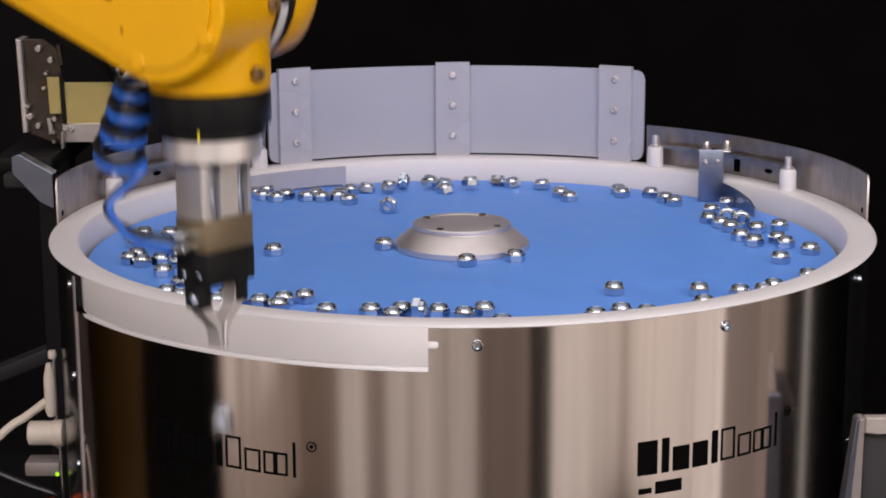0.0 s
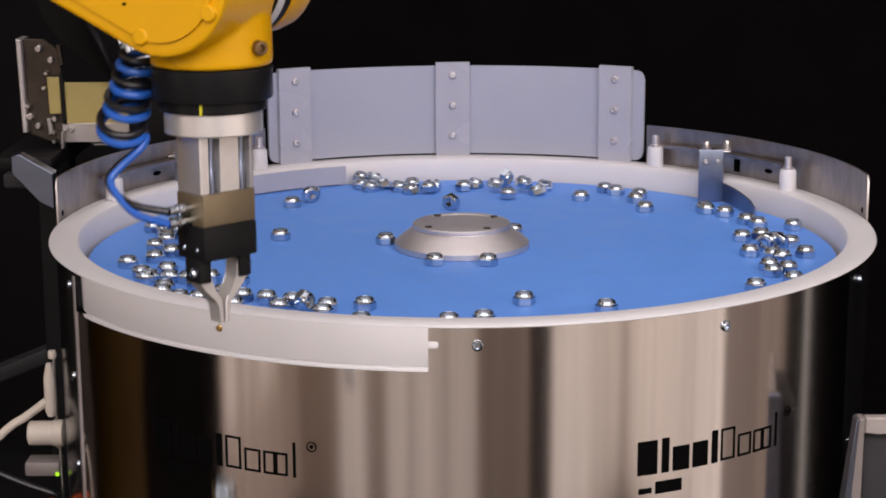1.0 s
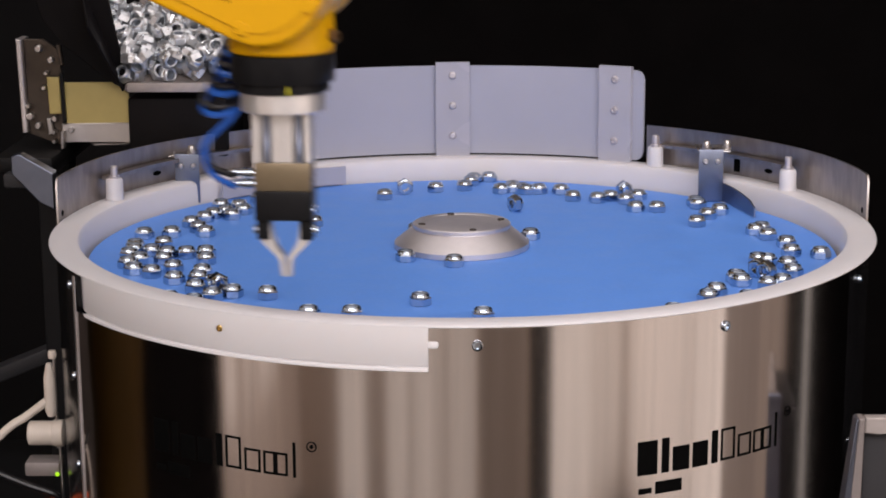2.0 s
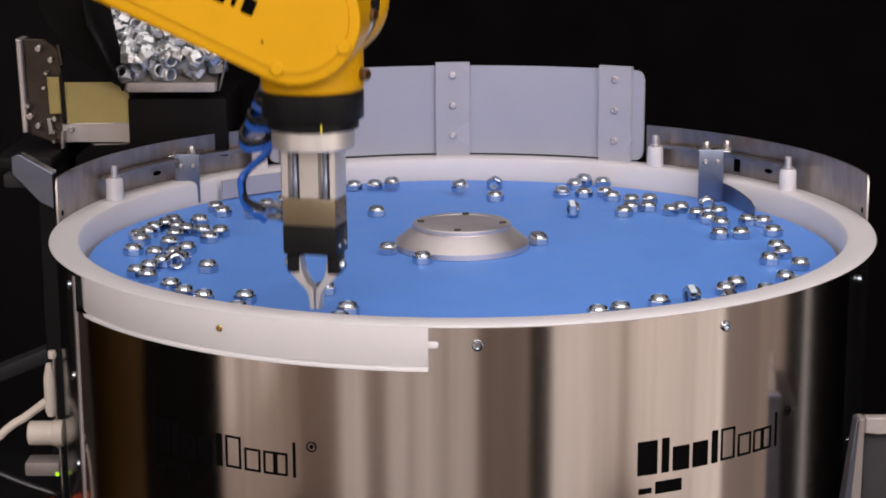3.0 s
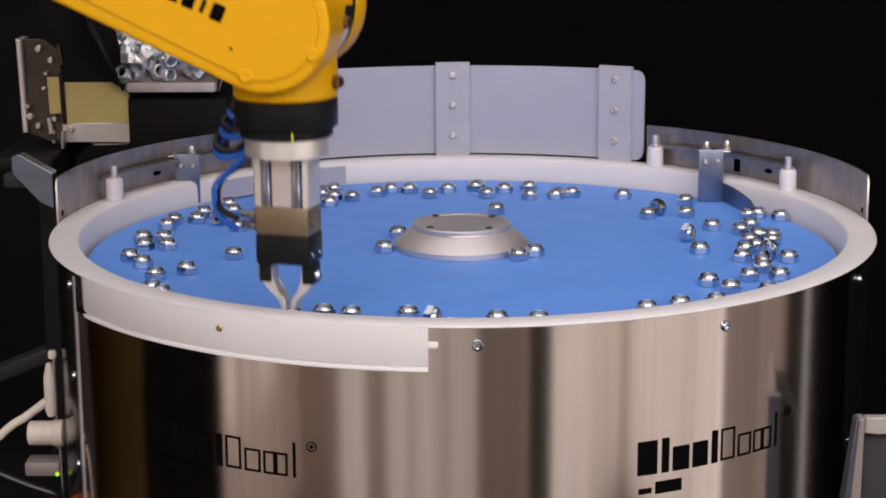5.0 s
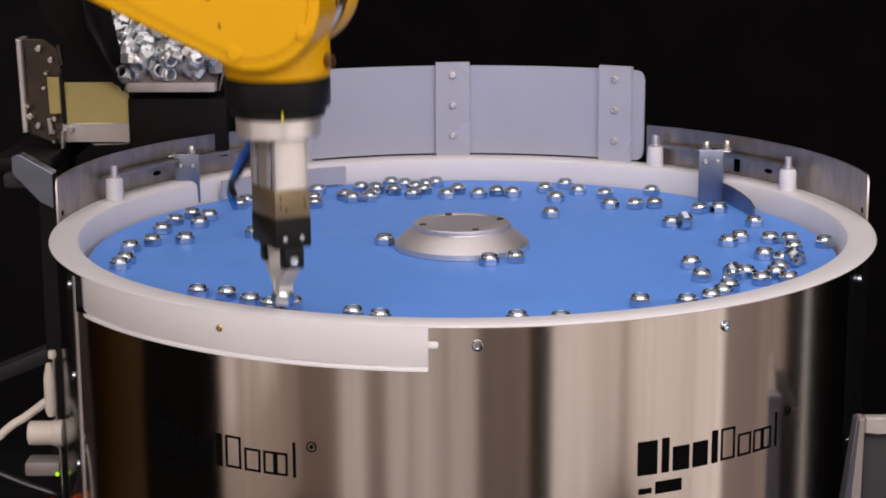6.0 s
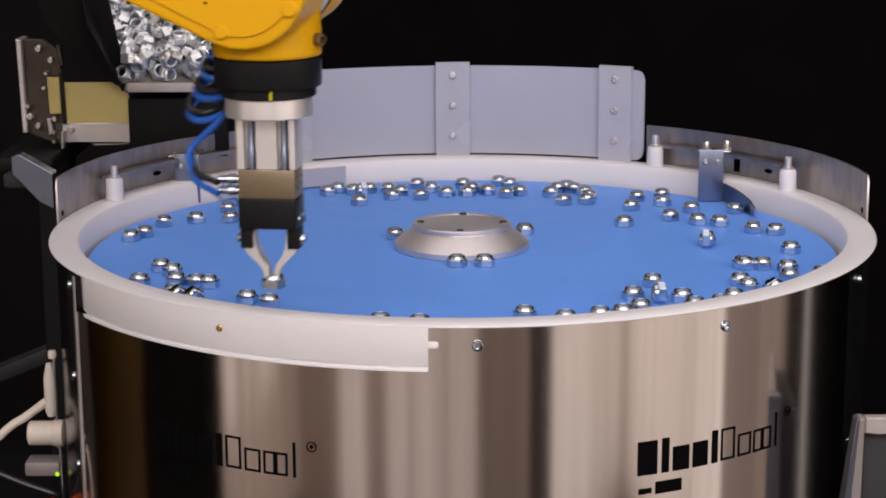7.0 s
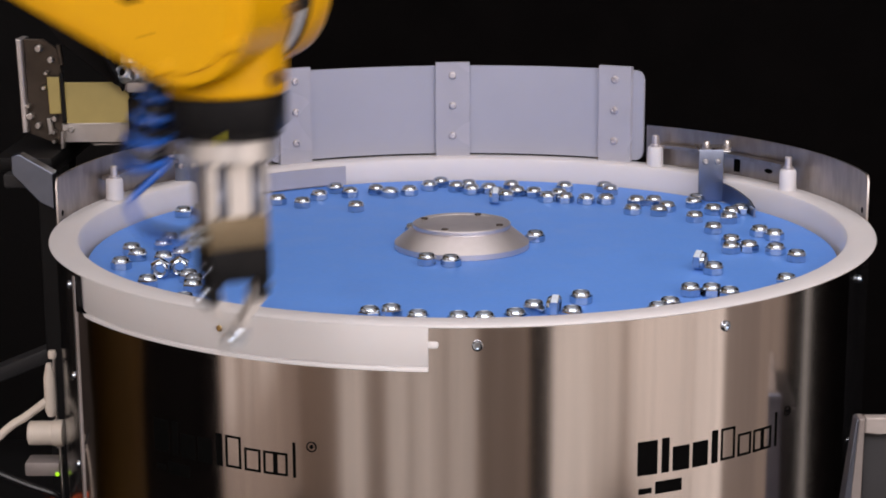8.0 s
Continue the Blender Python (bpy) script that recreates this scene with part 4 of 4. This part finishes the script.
def picked_nut(when, a, r):
    """A nut that is lifted from the disc, carried over the rim and let fall."""
    rest = lying(a, r / 1000, 30)
    drop = min(d for d in DROPS if d > when)
    start = tool_at(min(drop, 8.0))
    times = {0.0, 8.0, round(when - 0.034, 3), round(when, 3)}
    times |= {round(0.3 * k, 3) for k in range(27) if 0.3 * k < when - 0.05}
    times |= {round(0.1 * k, 3) for k in range(81) if when < 0.1 * k <= min(drop, 8.0)}
    times |= {round(drop + d, 3) for d in (0.0, 0.034, 0.067, 0.1, 0.134, 0.167, 0.2, 0.234, 0.267, 0.3, 0.35) if drop + d < 8.0}
    rows = []
    for t in sorted(times):
        if t < when - 0.001:
            m = spin(t) @ rest
        elif t <= drop:
            m = tool_at(t)
        else:
            m = falling(start, t - drop)
        rows.append((t, m))
    NUTS.append((next_nut(), rows))


def dropped_before():
    start = tool_at(0.0)
    start.translation = Vector((-0.131, -0.389, 1.096))
    NUTS.append((next_nut(), [(t, falling(start, t + 0.056)) for t in (0, 0.067, 0.133, 0.2, 0.3, 0.4, 8.0)]))


disc_nut(0, (192.4, 244), (186.6, 246), (186.6, 246), (170.2, 184), (174.8, 201), (172.7, 200))
disc_nut(0, (179.7, 244), (184.9, 232), (181.9, 218), (185.5, 208), (180.5, 257), (177.4, 236))
disc_nut(0, (174.9, 248), (177.0, 245), (176.6, 226), (182.3, 199), (179.5, 188), (185.9, 198))
disc_nut(0, (171.6, 245), (173.2, 243), (167.1, 208), (167.8, 224), (161.8, 228), (165.3, 230))
disc_nut(0, (171.3, 225), (168.8, 240), (171.3, 217), (172.8, 227), (172.2, 215), (167.1, 211))
disc_nut(0, (156.7, 237), (152.6, 198), (155.6, 204), (148.8, 244), (146.0, 237), (142.8, 253))
disc_nut(1, (150.0, 218), (146.6, 215), (147.1, 209), (143.1, 198), (150.1, 181), (147.8, 185))
disc_nut(0, (143.8, 238), (137.3, 230), (146.8, 173), (140.4, 181), (155.2, 177), (145.4, 197))
disc_nut(0, (189.3, 238), (190.9, 231), (192.1, 191), (189.9, 195), (195.1, 190), (198.4, 204))
disc_nut(0, (195.2, 236), (187.7, 218), (187.7, 212), (189.1, 213), (186.8, 223), (181.2, 229))
disc_nut(0, (192.2, 210), (193.5, 213), (192.5, 206), (185.5, 182), (160.5, 242), (160.4, 245))
disc_nut(0, (197.4, 211), (198.5, 226), (196.2, 219), (193.7, 215), (198.5, 250), (200.4, 253))
disc_nut(0, (203.8, 227), (203.8, 227), (202.2, 214), (201.1, 212), (201.1, 227), (202.9, 234))
disc_nut(0, (212.8, 215), (207.9, 213), (206.8, 203), (205.6, 193), (207.3, 201), (208.5, 195))
disc_nut(0, (215.4, 205), (211.7, 200), (211.7, 200), (217.5, 213), (221.3, 210), (219.7, 211))
disc_nut(0, (226.6, 225), (223.1, 222), (223.1, 222), (225.0, 202), (222.4, 183), (210.3, 240))
disc_nut(0, (218.2, 249), (216.2, 245), (209.8, 241), (209.5, 221), (211.4, 199), (210.7, 211))
disc_nut(0, (221.5, 248), (231.8, 244), (231.8, 244), (231.5, 241), (231.2, 241), (231.0, 240))
disc_nut(0, (233.9, 223), (232.1, 217), (232.1, 217), (228.3, 212), (228.3, 213), (226.4, 202))
disc_nut(0, (237.9, 223), (237.1, 220), (237.1, 220), (235.3, 215), (234.7, 216), (235.6, 189))
disc_nut(0, (236.1, 209), (232.8, 203), (232.8, 203), (240.6, 208), (239.9, 198), (239.1, 205))
disc_nut(0, (238.4, 197), (239.6, 191), (239.6, 191), (243.0, 194), (244.6, 197), (245.2, 203))
disc_nut(0, (247.1, 222), (244.5, 218), (244.5, 218), (247.3, 211), (247.3, 227), (249.4, 204))
disc_nut(0, (254.1, 213), (254.6, 212), (254.6, 212), (258.3, 239), (261.2, 230), (261.2, 230))
disc_nut(0, (258.5, 221), (260.6, 227), (261.2, 221), (259.4, 221), (257.6, 227), (253.9, 196))
disc_nut(0, (259.2, 206), (259.5, 208), (259.4, 208), (256.6, 193), (258.5, 194), (260.3, 208))
disc_nut(1, (262.7, 215), (264.0, 216), (264.6, 214), (265.0, 208), (265.0, 208), (253.3, 166))
disc_nut(0, (265.8, 207), (267.5, 210), (271.7, 247), (271.7, 240), (270.2, 234), (269.7, 228))
disc_nut(0, (131.0, 236), (132.9, 231), (131.1, 211), (140.0, 209), (132.3, 209), (127.4, 215))
disc_nut(0, (127.8, 241), (128.2, 241), (105.3, 171), (98.5, 175), (107.0, 177), (107.0, 189))
disc_nut(0, (125.5, 224), (125.1, 235), (107.7, 188), (108.3, 229), (107.2, 240), (107.2, 262))
disc_nut(0, (123.1, 214), (122.8, 213), (126.2, 216), (123.1, 202), (130.2, 197), (130.6, 260))
disc_nut(0, (117.4, 223), (118.1, 228), (113.3, 212), (113.4, 220), (116.3, 250), (116.2, 262))
disc_nut(0, (114.3, 230), (109.6, 220), (111.0, 224), (112.4, 234), (115.8, 236), (114.2, 239))
disc_nut(0, (119.3, 191), (85.4, 188), (88.1, 215), (89.5, 222), (91.3, 229), (91.4, 222))
disc_nut(0, (110.6, 232), (108.2, 237), (105.4, 200), (110.1, 209), (102.6, 245), (104.1, 262))
disc_nut(0, (106.2, 223), (103.2, 218), (99.5, 204), (101.2, 198), (101.2, 262), (101.0, 263))
disc_nut(1, (102.3, 232), (102.3, 247), (97.5, 235), (97.0, 227), (98.1, 215), (98.6, 213))
disc_nut(0, (96.9, 231), (98.1, 217), (100.3, 218), (104.0, 216), (101.5, 221), (100.8, 224))
disc_nut(0, (93.6, 235), (93.9, 234), (92.4, 233), (93.7, 240), (99.4, 236), (97.9, 262))
disc_nut(0, (88.0, 226), (82.1, 203), (82.5, 213), (78.5, 224), (77.6, 236), (75.6, 224))
disc_nut(0, (79.4, 243), (78.6, 241), (84.3, 235), (85.7, 225), (87.3, 235), (86.2, 227))
disc_nut(0, (270.3, 215), (267.4, 227), (267.2, 248), (267.0, 243), (267.0, 243), (267.0, 243))
disc_nut(0, (274.0, 203), (272.6, 195), (280.4, 246), (282.7, 226), (282.7, 226), (282.0, 221))
disc_nut(0, (186.9, 58), (192.7, 58), (47.6, 58), (60.2, 60), (57.8, 64), (59.7, 64))
disc_nut(0, (273.1, 63), (273.9, 63), (267.3, 58), (263.1, 58), (194.0, 67), (190.1, 58))
disc_nut(0, (307.9, 62), (308.5, 65), (307.5, 61), (306.1, 60), (301.7, 58), (301.7, 58))
disc_nut(0, (190.5, 140), (190.5, 140), (184.6, 132), (185.3, 128), (185.3, 128), (165.7, 198))
disc_nut(0, (304.1, 180), (304.7, 179), (302.4, 171), (302.1, 171), (295.5, 161), (295.3, 160))
disc_nut(0, (315.8, 219), (317.1, 216), (314.3, 213), (313.1, 211), (304.2, 208), (303.5, 201))
disc_nut(0, (319.2, 242), (319.2, 262), (315.5, 235), (313.9, 233), (312.5, 247), (312.5, 247))
disc_nut(0, (296.0, 230), (294.7, 221), (294.7, 221), (289.7, 218), (289.7, 218), (288.4, 218))
disc_nut(0, (298.8, 242), (298.8, 262), (298.8, 242), (298.5, 245), (296.7, 235), (295.7, 220))
disc_nut(0, (291.1, 233), (288.9, 228), (284.0, 243), (282.8, 242), (282.8, 242), (279.9, 205))
disc_nut(0, (309.8, 243), (309.8, 262), (309.8, 262), (302.7, 237), (308.4, 231), (305.5, 225))
disc_nut(0, (322.3, 252), (322.4, 262), (322.4, 262), (322.3, 252), (321.9, 246), (321.9, 246))
disc_nut(0, (325.6, 252), (325.5, 262), (325.5, 262), (325.6, 252), (325.5, 252), (325.5, 252))
disc_nut(0, (345.7, 234), (346.1, 244), (346.1, 262), (346.1, 262), (351.4, 227), (349.4, 220))
disc_nut(0, (2.2, 236), (1.1, 227), (1.1, 227), (-0.7, 224), (1.9, 224), (2.7, 238))
disc_nut(0, (358.3, 239), (356.6, 235), (356.9, 227), (355.1, 227), (355.1, 221), (355.1, 221))
disc_nut(0, (11.5, 231), (9.7, 227), (9.2, 224), (8.8, 215), (8.9, 215), (2.8, 207))
disc_nut(0, (359.8, 217), (360.3, 253), (360.3, 262), (360.3, 262), (360.3, 253), (358.0, 243))
disc_nut(0, (5.3, 211), (9.9, 243), (9.2, 262), (9.2, 262), (9.9, 243), (8.6, 251))
disc_nut(0, (13.8, 213), (11.6, 211), (12.2, 265), (12.2, 265), (5.2, 218), (6.1, 220))
disc_nut(0, (18.1, 212), (25.3, 243), (23.6, 229), (24.0, 227), (20.9, 221), (22.7, 217))
disc_nut(0, (22.1, 236), (20.1, 246), (20.1, 262), (20.1, 262), (20.1, 262), (22.9, 247))
disc_nut(1, (20.9, 223), (15.9, 236), (14.2, 233), (13.5, 228), (13.7, 264), (18.0, 231))
disc_nut(1, (16.8, 227), (17.0, 222), (16.9, 262), (16.9, 262), (16.9, 262), (17.8, 217))
disc_nut(0, (30.4, 233), (26.3, 225), (28.9, 229), (29.8, 227), (29.8, 262), (29.8, 227))
disc_nut(0, (23.3, 212), (27.0, 211), (27.0, 262), (27.0, 262), (26.2, 219), (26.4, 219))
disc_nut(0, (41.2, 233), (41.0, 238), (47.5, 252), (47.5, 262), (47.5, 262), (46.3, 262))
disc_nut(0, (44.8, 239), (34.6, 239), (36.7, 252), (37.0, 262), (37.0, 262), (36.7, 252))
disc_nut(0, (50.1, 249), (48.6, 233), (48.9, 226), (48.4, 234), (48.3, 225), (49.4, 262))
disc_nut(0, (56.9, 245), (51.8, 227), (61.2, 232), (60.2, 242), (60.2, 262), (60.2, 262))
disc_nut(0, (66.7, 210), (70.5, 222), (71.7, 211), (70.7, 207), (71.7, 217), (70.5, 212))
disc_nut(0, (238.9, 262), (238.6, 246), (238.9, 247), (238.3, 228), (238.3, 228), (240.3, 187))
disc_nut(0, (235.8, 262), (236.2, 236), (235.7, 244), (233.7, 251), (233.7, 251), (233.4, 250))
disc_nut(0, (243.3, 262), (243.9, 246), (241.8, 240), (240.9, 237), (240.9, 237), (240.7, 236))
disc_nut(0, (246.4, 262), (245.8, 234), (251.5, 243), (249.8, 244), (249.8, 244), (251.9, 229))
disc_nut(0, (232.7, 262), (232.7, 189), (232.7, 189), (232.8, 191), (229.9, 200), (230.4, 193))
disc_nut(0, (253.0, 264), (253.0, 228), (253.8, 225), (254.1, 224), (255.1, 211), (256.5, 214))
disc_nut(0, (249.9, 262), (250.2, 203), (250.2, 203), (247.1, 197), (251.6, 191), (251.2, 185))
disc_nut(0, (62.8, 197), (62.8, 197), (73.8, 196), (69.4, 224), (68.7, 262), (67.3, 220))
disc_nut(0, (67.6, 58), (67.6, 58), (77.8, 58), (76.7, 61), (74.8, 66), (75.9, 65))
disc_nut(1, (114.8, 140), (114.8, 140), (114.8, 140), (112.6, 155), (112.6, 262), (112.6, 262))
disc_nut(0, (93.6, 213), (93.6, 213), (93.6, 213), (93.3, 209), (96.0, 196), (95.8, 203))
disc_nut(0, (73.0, 239), (73.0, 239), (73.0, 239), (71.2, 252), (71.9, 262), (71.2, 262))
disc_nut(0, (230.9, 231), (229.9, 228), (229.9, 228), (229.4, 226), (229.8, 229), (198.9, 240))
disc_nut(0, (224.8, 243), (224.9, 242), (224.9, 242), (224.8, 242), (224.9, 245), (217.0, 221))
disc_nut(0, (213.8, 229), (213.6, 225), (213.6, 225), (213.6, 225), (215.6, 182), (213.5, 182))
disc_nut(0, (131.9, 250), (131.7, 249), (131.7, 249), (131.7, 249), (131.1, 244), (129.8, 240))
disc_nut(0, (119.4, 211), (118.8, 214), (118.7, 216), (118.7, 216), (117.4, 223), (117.7, 233))
disc_nut(0, (122.3, 230), (122.2, 228), (122.8, 229), (122.8, 229), (124.6, 246), (124.6, 262))
disc_nut(0, (131.2, 264), (131.2, 263), (131.2, 263), (131.2, 263), (131.3, 224), (129.7, 226))
disc_nut(0, (128.3, 269), (128.4, 269), (128.4, 269), (128.4, 269), (128.8, 268), (128.3, 270))
disc_nut(0, (82.6, 247), (81.8, 246), (81.4, 245), (81.4, 245), (83.8, 234), (82.2, 226))
disc_nut(0, (264.6, 262), (264.6, 262), (264.6, 228), (264.6, 228), (264.8, 230), (263.9, 221))
disc_nut(0, (289.4, 262), (289.4, 262), (289.4, 234), (289.4, 234), (289.2, 242), (289.2, 242))
disc_nut(0, (268.8, 262), (268.8, 262), (268.8, 183), (268.8, 183), (268.8, 183), (275.0, 208))
disc_nut(0, (228.1, 239), (228.2, 241), (228.2, 241), (228.1, 239), (226.4, 232), (212.4, 252))
disc_nut(0, (194.4, 222), (194.4, 227), (193.8, 229), (194.5, 229), (194.4, 226), (194.4, 226))
picked_nut(0.45, 254.5, 251.8)
picked_nut(1.4, 276.0, 236.1)
picked_nut(2.25, 295.3, 248.3)
picked_nut(3.12, 315.1, 262.0)
picked_nut(4.03, 334.5, 262.0)
picked_nut(4.93, 353.5, 255.1)
picked_nut(5.9, 12.6, 251.1)
picked_nut(6.82, 33.9, 261.9)
picked_nut(7.7, 54.7, 234.9)
dropped_before()


def hopper_heap():
    rnd = random.Random(21)
    lean = Matrix.Translation((-0.245, 0.21, 1.172)) @ Matrix.Rotation(radians(36), 4, "X")
    model = None
    for k in range(288):
        row, col = divmod(k % 144, 8)
        low = k >= 144
        v = 0.013 + row * 0.0094 + rnd.uniform(-0.003, 0.003)
        left, right = 0.030 + 0.46 * v, 0.036 + 0.10 * v
        u = -left + col / 7 * (left + right) + rnd.uniform(-0.004, 0.004)
        m = lean @ Matrix.Translation((u, v, (0.004 if low else 0.013 + rnd.uniform(0, 0.008)) + 0.05 * v)) @ Euler((rnd.uniform(-1.4, 1.4), rnd.uniform(-1.4, 1.4), rnd.uniform(0, 6))).to_matrix().to_4x4()
        if v > 0.101 - 0.37 * (u + 0.07):
            continue
        if model is None:
            big = nut_mesh()
            bmesh.ops.scale(big, vec=(1.1, 1.1, 1.1), verts=big.verts)
            model = part("lock_nut", big, ZINC, at=m)
            tagged(model, "bright zinc-plated nut heaped in the hopper", "nut", "nuts in the hopper")
            part("insert", arc([(0.0038, 0.0062), (0.0044, 0.0062), (0.0046, 0.0081), (0.0040, 0.0084)], 0, 360, 18), NYLON, model, "pale nylon locking ring")
        else:
            copy_thing(model, m)


hopper_heap()


# ---------------- movement ----------------
JAW = [(0.0, 0.0)]
for lift, let in zip((0.45, 1.4, 2.25, 3.12, 4.03, 4.93, 5.9, 6.82, 7.7), DROPS):
    JAW += [(lift - 0.03, 0.0), (lift + 0.05, 0.0009)] + ([(let, 0.0009), (let + 0.06, 0.0)] if let < 8 else [(8.0, 0.0009)])


def arm_turn(x, y):
    """How far the whole arm has swung round its column since the drop point, in degrees."""
    return math.degrees(math.atan2(y + 0.18, x + 0.60)) + 24.9


def motions():
    walk(blue_disc, [(t, Matrix.Translation((0, 0, DISC - RIM)) @ spin(t)) for t in (0, 2, 4, 6, 8)])
    walk(centre_hub, [(t, Matrix.Translation((0, 0, DISC - RIM)) @ spin(t)) for t in (0, 2, 4, 6, 8)])
    walk(forearm, [(t, pose(x, y, z, 0, 0, arm_turn(x, y))) for t, x, y, z, a in TOOL])
    walk(gripper, [(t, pose(x, y, z, 0, 0, a)) for t, x, y, z, a in TOOL])
    walk(hose_loop, [(t, pose(x, y, z, 0, 0, 0.65 * (a - 51))) for t, x, y, z, a in TOOL])
    rows = []
    for t, x, y, z, a in TOOL:
        reach = pose(x, y, z, 0, 0, arm_turn(x, y) - 25) @ Vector((-0.405, 0.13, 0.401)) - SHOULDER
        rows.append((t, Matrix.Translation(SHOULDER) @ reach.to_track_quat("Z", "Y").to_matrix().to_4x4()))
    walk(upper_arm, rows)
    for s, at, jaw in jaws:
        walk(jaw, [(t, pose(s * gap, 0, 0) @ at) for t, gap in JAW])
    for ob, rows in NUTS:
        walk(ob, rows)


motions()
